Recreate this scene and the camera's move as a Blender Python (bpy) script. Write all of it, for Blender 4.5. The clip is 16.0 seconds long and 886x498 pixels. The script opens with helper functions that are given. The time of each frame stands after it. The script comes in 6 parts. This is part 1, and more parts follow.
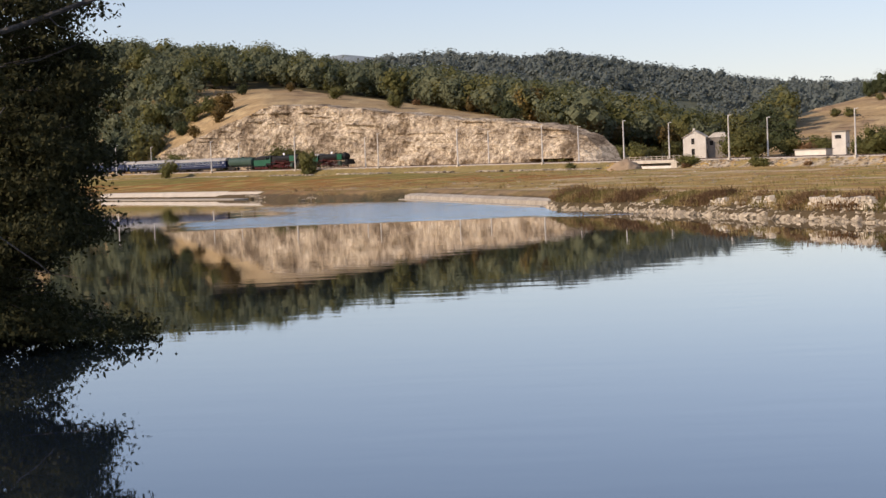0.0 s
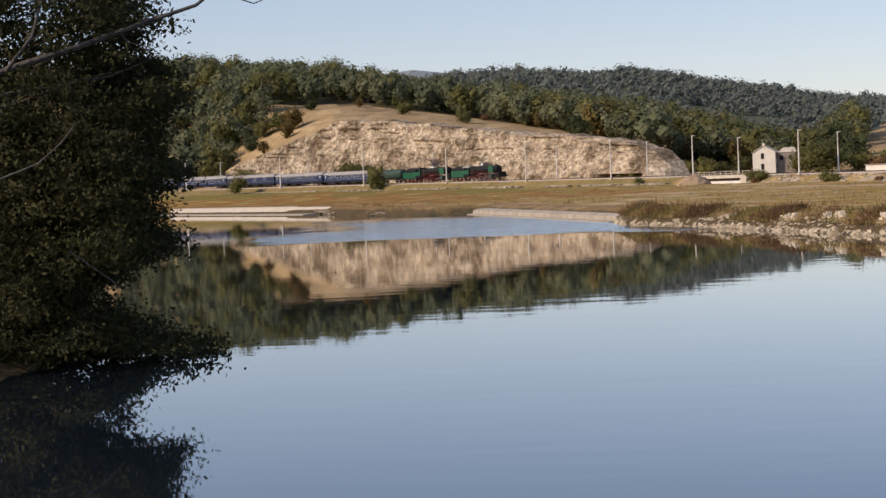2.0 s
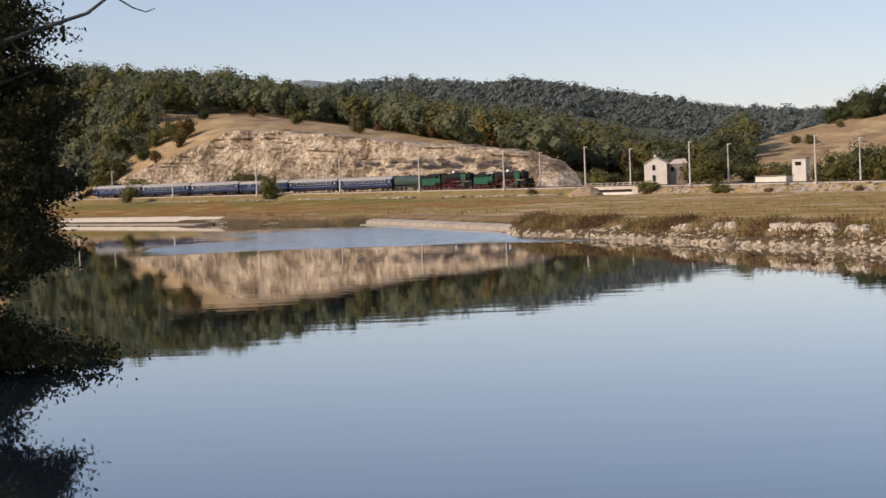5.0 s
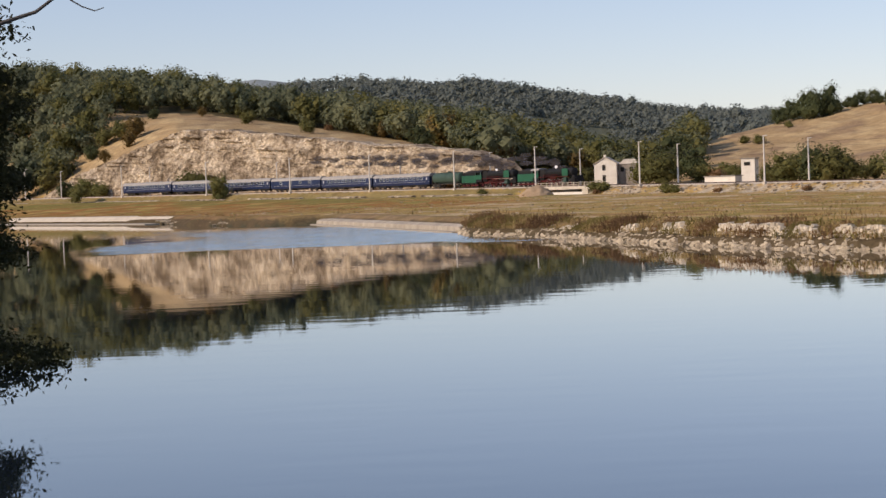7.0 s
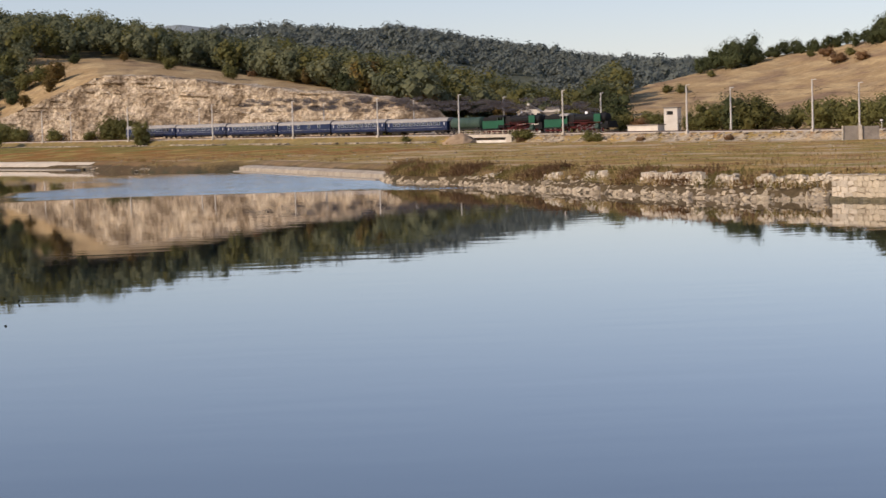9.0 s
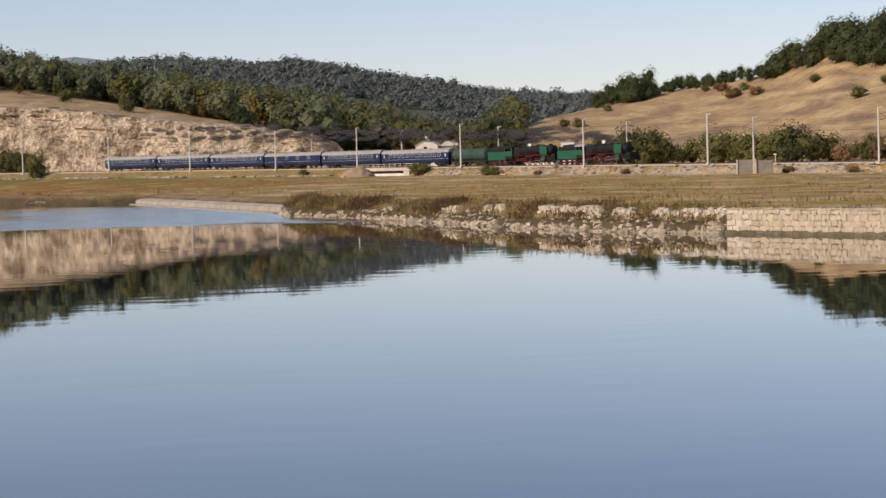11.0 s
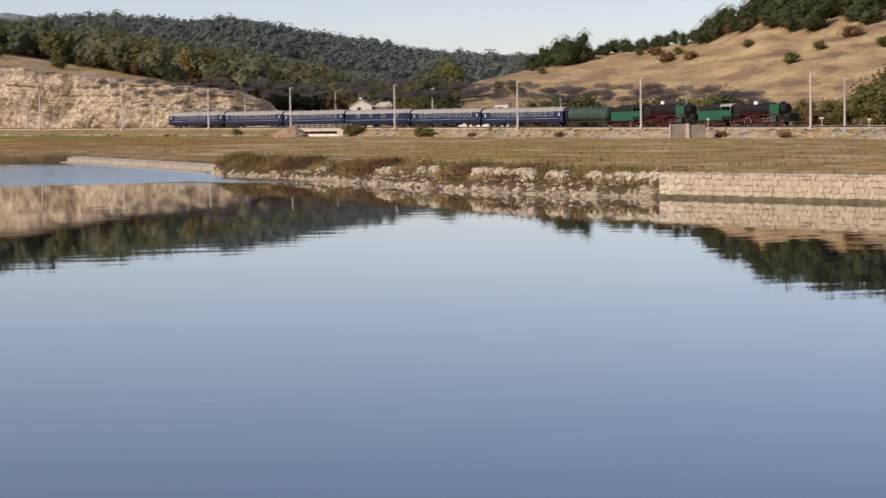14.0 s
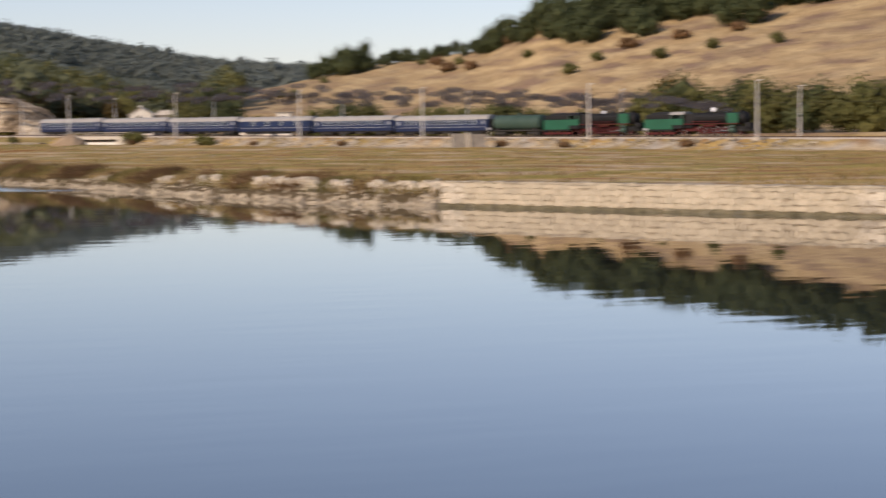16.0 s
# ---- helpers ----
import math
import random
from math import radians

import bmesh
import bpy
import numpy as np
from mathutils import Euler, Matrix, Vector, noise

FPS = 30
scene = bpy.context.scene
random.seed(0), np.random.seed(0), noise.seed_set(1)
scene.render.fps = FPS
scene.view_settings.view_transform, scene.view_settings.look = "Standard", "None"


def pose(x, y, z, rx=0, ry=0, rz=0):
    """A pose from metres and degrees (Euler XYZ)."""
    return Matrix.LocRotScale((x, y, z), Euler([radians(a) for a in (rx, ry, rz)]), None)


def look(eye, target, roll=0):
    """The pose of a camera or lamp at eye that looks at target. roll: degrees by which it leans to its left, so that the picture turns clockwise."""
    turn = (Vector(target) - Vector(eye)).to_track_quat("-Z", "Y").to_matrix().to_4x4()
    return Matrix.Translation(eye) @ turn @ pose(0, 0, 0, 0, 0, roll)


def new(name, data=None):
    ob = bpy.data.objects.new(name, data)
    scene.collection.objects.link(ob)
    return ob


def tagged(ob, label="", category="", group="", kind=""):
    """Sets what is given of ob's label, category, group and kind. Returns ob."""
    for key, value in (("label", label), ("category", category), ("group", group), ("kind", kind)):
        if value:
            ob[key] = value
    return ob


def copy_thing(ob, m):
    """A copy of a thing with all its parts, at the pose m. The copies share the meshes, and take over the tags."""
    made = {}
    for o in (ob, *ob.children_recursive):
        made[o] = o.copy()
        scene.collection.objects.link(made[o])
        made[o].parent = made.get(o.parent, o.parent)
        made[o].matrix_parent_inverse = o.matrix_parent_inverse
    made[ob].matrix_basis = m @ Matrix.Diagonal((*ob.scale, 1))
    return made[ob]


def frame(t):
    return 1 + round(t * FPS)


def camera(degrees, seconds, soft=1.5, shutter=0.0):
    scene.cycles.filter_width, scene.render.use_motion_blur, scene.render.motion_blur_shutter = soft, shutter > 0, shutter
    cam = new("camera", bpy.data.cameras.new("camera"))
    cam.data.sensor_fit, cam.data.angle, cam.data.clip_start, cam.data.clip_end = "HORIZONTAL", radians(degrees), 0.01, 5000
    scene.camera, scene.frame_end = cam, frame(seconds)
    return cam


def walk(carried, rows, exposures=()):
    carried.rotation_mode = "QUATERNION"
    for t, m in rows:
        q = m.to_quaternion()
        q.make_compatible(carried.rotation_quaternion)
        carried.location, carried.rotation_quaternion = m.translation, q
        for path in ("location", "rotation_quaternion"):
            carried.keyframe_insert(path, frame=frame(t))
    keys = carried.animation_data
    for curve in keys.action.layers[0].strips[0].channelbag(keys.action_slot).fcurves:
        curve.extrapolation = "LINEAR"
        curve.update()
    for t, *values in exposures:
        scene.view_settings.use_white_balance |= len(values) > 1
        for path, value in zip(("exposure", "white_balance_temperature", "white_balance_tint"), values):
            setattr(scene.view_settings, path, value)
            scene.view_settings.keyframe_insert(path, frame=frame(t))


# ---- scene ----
EYE = Vector((0.0, 0.0, 5.5))
cam = camera(25.25, 16.0, soft=1.45, shutter=0.5)

# seconds, heading to the right, tilt and lean in degrees
TURNS = [
    (0.0, 0.000, -2.408, -2.311),
    (0.5, 0.058, -2.275, -2.310),
    (1.0, -1.170, -2.074, -2.271),
    (1.5, -1.847, -1.959, -2.279),
    (2.0, -1.958, -1.890, -2.345),
    (2.5, -1.741, -1.890, -2.314),
    (3.0, -1.102, -1.864, -2.244),
    (3.5, -0.414, -1.741, -2.300),
    (4.0, 0.307, -1.630, -2.356),
    (4.5, 0.592, -1.656, -2.291),
    (5.0, 1.144, -1.711, -2.151),
    (7.5, 3.166, -1.799, -2.018),
    (8.0, 3.865, -3.024, -1.816),
    (8.5, 4.193, -3.338, -1.792),
    (9.0, 4.754, -3.360, -1.766),
    (9.5, 5.784, -2.906, -1.552),
    (10.0, 6.634, -2.372, -1.648),
    (12.5, 8.348, -3.203, -1.428),
    (13.0, 8.324, -3.587, -1.529),
    (13.5, 8.740, -3.693, -1.397),
    (14.0, 9.657, -3.645, -1.017),
    (14.5, 11.149, -3.604, -0.629),
    (15.0, 12.836, -3.658, -0.813),
    (15.5, 14.205, -3.541, -1.015),
    (15.7, 14.450, -3.520, -0.930),
    (15.8, 14.700, -3.510, -0.890),
    (15.9, 15.040, -3.500, -0.850),
    (16.0, 15.971, -3.487, -0.813),
    (16.1, 17.150, -3.480, -0.800),
]


def aim(yaw, tilt, lean):
    y, p = radians(yaw), radians(tilt)
    way = Vector((math.sin(y) * math.cos(p), math.cos(y) * math.cos(p), math.sin(p)))
    return look(EYE, EYE + way * 100.0, lean)


walk(cam, [(t, aim(a, b, c)) for t, a, b, c in TURNS], [(0.0, 0.24), (2.0, 0.10), (5.0, 0.11), (9.0, 0.07), (13.0, 0.05), (14.5, 0.08), (16.0, 0.14)])

# ---- light ----
SUN_WAY = Vector((-0.78, -0.38, 0.50)).normalized()  # towards the sun
world = bpy.data.worlds.new("sky")
scene.world = world
world.use_nodes = True
wn = world.node_tree.nodes
sky = wn.new("ShaderNodeTexSky")
sky.sky_type, sky.sun_disc = "NISHITA", False
sky.sun_elevation = math.asin(SUN_WAY.z)
sky.sun_rotation = math.atan2(SUN_WAY.x, SUN_WAY.y)
sky.altitude = 500.0
sky.air_density, sky.dust_density, sky.ozone_density = 1.0, 0.25, 1.9
haze = wn.new("ShaderNodeGamma")  # a hazy autumn day evens out the sky
haze.inputs["Gamma"].default_value = 0.8
wn["Background"].inputs["Strength"].default_value = 0.15
world.node_tree.links.new(sky.outputs[0], haze.inputs["Color"])
world.node_tree.links.new(haze.outputs[0], wn["Background"].inputs["Color"])
sun = new("sun", bpy.data.lights.new("sun", "SUN"))
sun.data.energy, sun.data.angle, sun.data.color = 3.6, radians(0.6), (1.0, 0.85, 0.61)
sun.matrix_world = look(SUN_WAY * 900, (0, 0, 0))


scene.view_settings.use_white_balance = True
scene.view_settings.white_balance_temperature, scene.view_settings.white_balance_tint = 6290, 24


# ---- materials ----
def shader(name):
    m = bpy.data.materials.new(name)
    m.use_nodes = True
    return m, m.node_tree.nodes, m.node_tree.links, m.node_tree.nodes["Principled BSDF"]


def mottled(name, dark, light, scale=1.0, rough=0.9, bump=0.3, fine=8.0, metal=0.0, mid=None, random_tint=0.0, island=False, bump_dist=0.05, spec=0.3):
    """A surface with two scales of variation in object space."""
    m, n, l, b = shader(name)
    tc = n.new("ShaderNodeTexCoord")
    big, small = n.new("ShaderNodeTexNoise"), n.new("ShaderNodeTexNoise")
    big.inputs["Scale"].default_value, big.inputs["Detail"].default_value = scale, 6
    small.inputs["Scale"].default_value, small.inputs["Detail"].default_value = scale * fine, 5
    for k in (big, small):
        l.new(tc.outputs["Object"], k.inputs["Vector"])
    mix = n.new("ShaderNodeMix")
    mix.inputs[0].default_value = 0.45
    l.new(big.outputs[0], mix.inputs[2]), l.new(small.outputs[0], mix.inputs[3])
    ramp = n.new("ShaderNodeValToRGB")
    e = ramp.color_ramp.elements
    e[0].position, e[0].color = 0.34, (*dark, 1)
    e[1].position, e[1].color = 0.66, (*light, 1)
    if mid:
        e.new(0.5).color = (*mid, 1)
    l.new(mix.outputs[0], ramp.inputs[0])
    out = ramp.outputs[0]
    if random_tint:
        hs = n.new("ShaderNodeHueSaturation")
        if island:
            src = n.new("ShaderNodeNewGeometry").outputs["Random Per Island"]
        else:
            src = n.new("ShaderNodeObjectInfo").outputs["Random"]
        mr = n.new("ShaderNodeMapRange")
        mr.inputs[3].default_value, mr.inputs[4].default_value = 1 - random_tint, 1 + random_tint
        l.new(src, mr.inputs[0]), l.new(mr.outputs[0], hs.inputs["Value"]), l.new(out, hs.inputs["Color"])
        out = hs.outputs[0]
    l.new(out, b.inputs["Base Color"])
    b.inputs["Roughness"].default_value, b.inputs["Metallic"].default_value = rough, metal
    b.inputs["Specular IOR Level"].default_value = spec
    if bump:
        bp = n.new("ShaderNodeBump")
        bp.inputs["Strength"].default_value, bp.inputs["Distance"].default_value = bump, bump_dist
        l.new(mix.outputs[0], bp.inputs["Height"]), l.new(bp.outputs[0], b.inputs["Normal"])
    return m


def foliage(name, dark, light, autumn=None, share=0.2):
    """Leaf clumps: each island of the mesh takes its own green, a share of them an autumn tone."""
    m, n, l, b = shader(name)
    geo = n.new("ShaderNodeNewGeometry")
    info = n.new("ShaderNodeObjectInfo")
    ramp = n.new("ShaderNodeValToRGB")
    e = ramp.color_ramp.elements
    e[0].position, e[0].color = 0.0, (*dark, 1)
    e[1].position, e[1].color = 1.0 - share, (*light, 1)
    if autumn:
        e.new(1.0).color = (*autumn, 1)
    tc = n.new("ShaderNodeTexCoord")
    nz = n.new("ShaderNodeTexNoise")
    nz.inputs["Scale"].default_value = 0.09
    l.new(tc.outputs["Object"], nz.inputs["Vector"])
    a = n.new("ShaderNodeMath")
    a.operation = "MULTIPLY_ADD"
    a.inputs[1].default_value = 0.2
    s = n.new("ShaderNodeMath")
    s.operation = "MULTIPLY_ADD"
    s.inputs[1].default_value, s.inputs[2].default_value = 1.9, -0.60
    l.new(geo.outputs["Random Per Island"], a.inputs[0])
    l.new(nz.outputs[0], s.inputs[0]), l.new(s.outputs[0], a.inputs[2])
    l.new(a.outputs[0], ramp.inputs[0])
    hs = n.new("ShaderNodeHueSaturation")
    mr = n.new("ShaderNodeMapRange")
    mr.inputs[3].default_value, mr.inputs[4].default_value = 0.75, 1.2
    l.new(info.outputs["Random"], mr.inputs[0]), l.new(mr.outputs[0], hs.inputs["Value"])
    l.new(ramp.outputs[0], hs.inputs["Color"]), l.new(hs.outputs[0], b.inputs["Base Color"])
    b.inputs["Roughness"].default_value, b.inputs["Specular IOR Level"].default_value = 0.75, 0.2
    tr = n.new("ShaderNodeBsdfTranslucent")
    ms = n.new("ShaderNodeMixShader")
    ms.inputs[0].default_value = 0.34
    l.new(hs.outputs[0], tr.inputs["Color"])
    l.new(b.outputs[0], ms.inputs[1]), l.new(tr.outputs[0], ms.inputs[2])
    l.new(ms.outputs[0], n["Material Output"].inputs["Surface"])
    return m


MAT = {}
MAT["concrete"] = mottled("concrete", (0.44, 0.385, 0.30), (0.64, 0.565, 0.45), 0.6, 0.9, 0.3)
MAT["pole"] = mottled("pole_concrete", (0.52, 0.49, 0.44), (0.70, 0.665, 0.60), 2.0, 0.85, 0.1)
MAT["grey_concrete"] = mottled("grey_concrete", (0.19, 0.165, 0.135), (0.32, 0.285, 0.24), 0.8, 0.9, 0.3)
MAT["render_white"] = mottled("limewash", (0.60, 0.55, 0.46), (0.80, 0.76, 0.67), 0.5, 0.9, 0.2)
# near-black that stands in for unlit interiors and the shade under the bridge
MAT["shade_dark"] = mottled("shade_dark_paint", (0.012, 0.011, 0.010), (0.03, 0.028, 0.025), 1.0, 0.9, 0.0)
MAT["ballast"] = mottled("pale_ballast", (0.40, 0.335, 0.255), (0.60, 0.52, 0.41), 1.5, 0.95, 0.6, fine=6)
MAT["rail"] = mottled("rail_steel", (0.05, 0.03, 0.02), (0.12, 0.08, 0.06), 3.0, 0.6, 0.1, metal=0.6)
MAT["stone"] = mottled("limestone", (0.36, 0.295, 0.195), (0.57, 0.48, 0.34), 0.7, 0.9, 0.5, random_tint=0.13, mid=(0.46, 0.385, 0.27))
MAT["mortar"] = mottled("mortar", (0.25, 0.195, 0.13), (0.36, 0.295, 0.205), 1.0, 0.95, 0.3)
MAT["quay"] = mottled("quay_concrete", (0.30, 0.26, 0.20), (0.48, 0.42, 0.33), 0.4, 0.9, 0.3)
MAT["riprap"] = mottled("riprap_stone", (0.20, 0.16, 0.11), (0.50, 0.42, 0.30), 1.2, 0.95, 0.4, random_tint=0.35, island=True, mid=(0.36, 0.30, 0.21))
MAT["wet_stone"] = mottled("wet_stone", (0.055, 0.046, 0.022), (0.22, 0.185, 0.105), 1.2, 0.5, 0.4)
MAT["blue"] = mottled("blue_coach_paint", (0.006, 0.014, 0.050), (0.009, 0.020, 0.070), 0.4, 0.35, 0.03, spec=0.5)
MAT["roof"] = mottled("grey_roof_paint", (0.27, 0.255, 0.23), (0.40, 0.38, 0.35), 0.5, 0.6, 0.05)
MAT["cream"] = mottled("pale_window_frame", (0.36, 0.37, 0.38), (0.50, 0.51, 0.52), 2.0, 0.5, 0.0)
MAT["green"] = mottled("green_loco_paint", (0.009, 0.075, 0.036), (0.014, 0.105, 0.052), 0.5, 0.35, 0.03, spec=0.5)
MAT["dull_green"] = mottled("faded_tank_green", (0.032, 0.062, 0.046), (0.055, 0.092, 0.070), 0.4, 0.5, 0.05)
MAT["black"] = mottled("loco_black", (0.006, 0.006, 0.006), (0.016, 0.015, 0.014), 0.8, 0.6, 0.08, spec=0.3)
MAT["red"] = mottled("red_frame_paint", (0.05, 0.007, 0.006), (0.095, 0.012, 0.010), 0.8, 0.5, 0.05)
MAT["white"] = mottled("white_rim_paint", (0.38, 0.37, 0.36), (0.50, 0.49, 0.48), 3.0, 0.5, 0.0)
MAT["steel"] = mottled("rod_steel", (0.30, 0.29, 0.28), (0.48, 0.47, 0.45), 2.0, 0.35, 0.0, metal=0.9)
MAT["coal"] = mottled("coal", (0.008, 0.008, 0.009), (0.03, 0.03, 0.03), 2.0, 0.8, 0.8)
MAT["under"] = mottled("dark_underframe", (0.015, 0.014, 0.013), (0.045, 0.04, 0.035), 1.0, 0.8, 0.1)
MAT["bark"] = mottled("bark", (0.045, 0.036, 0.028), (0.14, 0.115, 0.09), 3.0, 0.95, 0.6)
MAT["leaf_dark"] = foliage("dark_leaves", (0.022, 0.026, 0.009), (0.085, 0.080, 0.030), (0.17, 0.12, 0.035), 0.08)
MAT["leaf_forest"] = foliage("forest_leaves", (0.066, 0.084, 0.050), (0.195, 0.200, 0.105), (0.23, 0.17, 0.07), 0.10)
# far ridge leaves: distance haze mixed into the green as a paler grey
MAT["leaf_far_haze"] = foliage("far_forest_leaves", (0.145, 0.168, 0.148), (0.195, 0.215, 0.180), (0.23, 0.215, 0.175), 0.10)
MAT["leaf_olive"] = foliage("olive_leaves", (0.085, 0.095, 0.030), (0.225, 0.205, 0.066), (0.30, 0.21, 0.06), 0.16)
MAT["leaf_ridge"] = foliage("ridge_tree_leaves", (0.045, 0.060, 0.026), (0.110, 0.122, 0.048), (0.16, 0.13, 0.05), 0.1)
MAT["leaf_orange"] = foliage("autumn_leaves", (0.10, 0.075, 0.025), (0.22, 0.145, 0.045), (0.28, 0.19, 0.06), 0.2)
MAT["leaf_brown"] = foliage("dry_shrub_leaves", (0.15, 0.090, 0.045), (0.31, 0.185, 0.085), (0.42, 0.28, 0.13), 0.2)
MAT["grass_dry"] = foliage("dry_grass_blades", (0.40, 0.28, 0.115), (0.52, 0.38, 0.17), (0.44, 0.34, 0.12), 0.2)

# glass of the coaches
m, n, l, b = shader("window_glass")
b.inputs["Base Color"].default_value = (0.02, 0.024, 0.03, 1)
b.inputs["Roughness"].default_value, b.inputs["Specular IOR Level"].default_value = 0.08, 0.8
MAT["glass"] = m

# smoke: soft patches that thin out towards their rim
for key, tone, thick in (("smoke", (0.050, 0.047, 0.052), 0.78), ("steam", (0.85, 0.86, 0.88), 0.75)):
    m, n, l, b = shader(key)
    b.inputs["Base Color"].default_value = (*tone, 1)
    b.inputs["Roughness"].default_value, b.inputs["Specular IOR Level"].default_value = 1.0, 0.0
    tc, nz, mr = n.new("ShaderNodeTexCoord"), n.new("ShaderNodeTexNoise"), n.new("ShaderNodeMapRange")
    nz.inputs["Scale"].default_value, nz.inputs["Detail"].default_value = 0.55, 5
    mr.inputs[1].default_value, mr.inputs[2].default_value = 0.2, 0.52
    mr.inputs[3].default_value, mr.inputs[4].default_value = 0.0, thick
    uvm = n.new("ShaderNodeMapping")
    uvm.inputs["Location"].default_value, uvm.inputs["Scale"].default_value = (-1, -1, 0), (2, 2, 0)
    l.new(tc.outputs["UV"], uvm.inputs["Vector"])
    gr = n.new("ShaderNodeTexGradient")
    gr.gradient_type = "QUADRATIC_SPHERE"
    l.new(uvm.outputs[0], gr.inputs[0])
    gm = n.new("ShaderNodeMapRange")
    gm.interpolation_type = "SMOOTHSTEP"
    gm.inputs[2].default_value = 0.18
    l.new(gr.outputs["Fac"], gm.inputs[0])
    ml = n.new("ShaderNodeMath")
    ml.operation = "MULTIPLY"
    l.new(tc.outputs["Object"], nz.inputs["Vector"]), l.new(nz.outputs[0], mr.inputs[0])
    l.new(mr.outputs[0], ml.inputs[0]), l.new(gm.outputs[0], ml.inputs[1])
    l.new(ml.outputs[0], b.inputs["Alpha"])
    MAT[key] = m


# ---- plan: the railway line, the shore and the hills ----
TRACK = (-1.41, 555.53, 2.5092, 1.2123e-3, -0.3043e-5)


def heading(s):
    s = min(max(s, -330.0), 330.0)
    return TRACK[2] + TRACK[3] * s + TRACK[4] * s * s


S_LINE = np.arange(-620.0, 641.0, 2.0)
_h = np.array([heading(s) for s in S_LINE])
_x = np.concatenate([[0], np.cumsum((np.sin(_h[1:]) + np.sin(_h[:-1])) * 1.0)])
_y = np.concatenate([[0], np.cumsum((np.cos(_h[1:]) + np.cos(_h[:-1])) * 1.0)])
_i0 = int(np.argmin(np.abs(S_LINE)))
X_LINE, Y_LINE = _x - _x[_i0] + TRACK[0], _y - _y[_i0] + TRACK[1]


def rail_z(s):
    return 5.85 - 0.0085 * np.clip(s, -330, 330)


# river side: the side that looks to the water
def side(s):
    h = heading(s)
    return Vector((math.cos(h), -math.sin(h), 0))


def on_track(s, u=0.0, z=0.0):
    """A point of the line: s along it, u to its river side, z over the rail."""
    p = Vector((np.interp(s, S_LINE, X_LINE), np.interp(s, S_LINE, Y_LINE), float(rail_z(s)) + z))
    return p + side(s) * u


def track_coords(x, y):
    """Along and across (positive towards the river) for arrays of points."""
    s_out, u_out = np.empty(len(x)), np.empty(len(x))
    for a in range(0, len(x), 4000):
        dx = x[a:a + 4000, None] - X_LINE[None]
        dy = y[a:a + 4000, None] - Y_LINE[None]
        k = np.argmin(dx * dx + dy * dy, 1)
        r = np.arange(len(k))
        h = _h[k]
        s_out[a:a + 4000] = S_LINE[k] + dx[r, k] * np.sin(h) + dy[r, k] * np.cos(h)
        u_out[a:a + 4000] = dx[r, k] * np.cos(h) - dy[r, k] * np.sin(h)
    return s_out, u_out


SHORE = [(-14, 13), (-12, 22), (-13.8, 45), (-16, 64), (-12.0, 71.0), (-14, 80), (-30, 125), (-60, 230), (-108, 440), (-128, 560),
         (-92, 534), (-40, 424), (-32, 387), (-24, 366), (-14, 341), (-4.7, 338), (13.0, 240.5), (12.8, 222), (17.9, 211), (22.3, 189.6), (25.7, 175.1),
         (28.4, 159.9), (33.0, 143.3), (37.6, 135.6), (44.0, 124.0), (49.8, 112.9), (56.2, 102.9), (68, 81), (92, 38), (104, 20), (60, 13), (20, 11), (0, 10)]


def shore_distance(x, y):
    """Metres from the water's edge: positive on land."""
    p = np.array(SHORE, float)
    q = np.roll(p, -1, 0)
    best = np.full(len(x), 1e9)
    inside = np.zeros(len(x), bool)
    for (ax, ay), (bx, by) in zip(p, q):
        dx, dy = bx - ax, by - ay
        t = np.clip(((x - ax) * dx + (y - ay) * dy) / (dx * dx + dy * dy), 0, 1)
        best = np.minimum(best, np.hypot(x - ax - t * dx, y - ay - t * dy))
        cross = (ay > y) != (by > y)
        with np.errstate(divide="ignore", invalid="ignore"):
            hit = cross & (x < (bx - ax) * (y - ay) / (by - ay + 1e-12) + ax)
        inside ^= hit
    return np.where(inside, -best, best)


def smooth(a, b, v):
    t = np.clip((v - a) / (b - a), 0, 1)
    return t * t * (3 - 2 * t)


def waves(x, y, seed, size, octaves=4):
    """Cheap smooth noise for arrays, about -1 to 1."""
    r = np.random.RandomState(seed)
    out, amp, tot = np.zeros_like(x), 1.0, 0.0
    for o in range(octaves):
        for _ in range(3):
            a = r.uniform(0, 2 * math.pi)
            k = 2 * math.pi / (size / 2 ** o * r.uniform(0.7, 1.4))
            out += amp * np.sin((x * math.cos(a) + y * math.sin(a)) * k + r.uniform(0, 6.28)
                                + 1.3 * np.sin((x * math.sin(a) - y * math.cos(a)) * k * 0.63 + r.uniform(0, 6.28)))
        tot += amp * 2.0
        amp *= 0.5
    return out / tot


# ridges, by bearing: degrees, distance and height
NEAR_A = [-60, -14, -8.4, -4.75, -3.0, -1.4, 1.6, 4.8, 7.0, 8.8, 10.0, 12.5, 14.9, 17.4, 18.0, 19.0, 21.1, 23.6, 30, 60]
NEAR_D = [900, 900, 880, 860, 850, 840, 820, 800, 760, 720, 700, 740, 745, 690, 670, 640, 620, 605, 600, 600]
NEAR_Z = [52, 52, 53, 46, 41, 35, 29, 20, 10, 6.5, 17.5, 25.5, 30.8, 33.0, 34.2, 36.6, 39.0, 41.8, 50, 54]
MID_A = [-60, -3.6, -2.65, -1.8, -1.2, 0.45, 2.4, 3.6, 4.84, 6.13, 7.75, 8.86, 10.5, 12.4, 15, 60]
MID_Z = [76, 73.5, 74.0, 75.5, 79.0, 78.5, 73.5, 75.0, 70.8, 63.0, 57.2, 51.5, 47.5, 44.0, 36.0, 41]
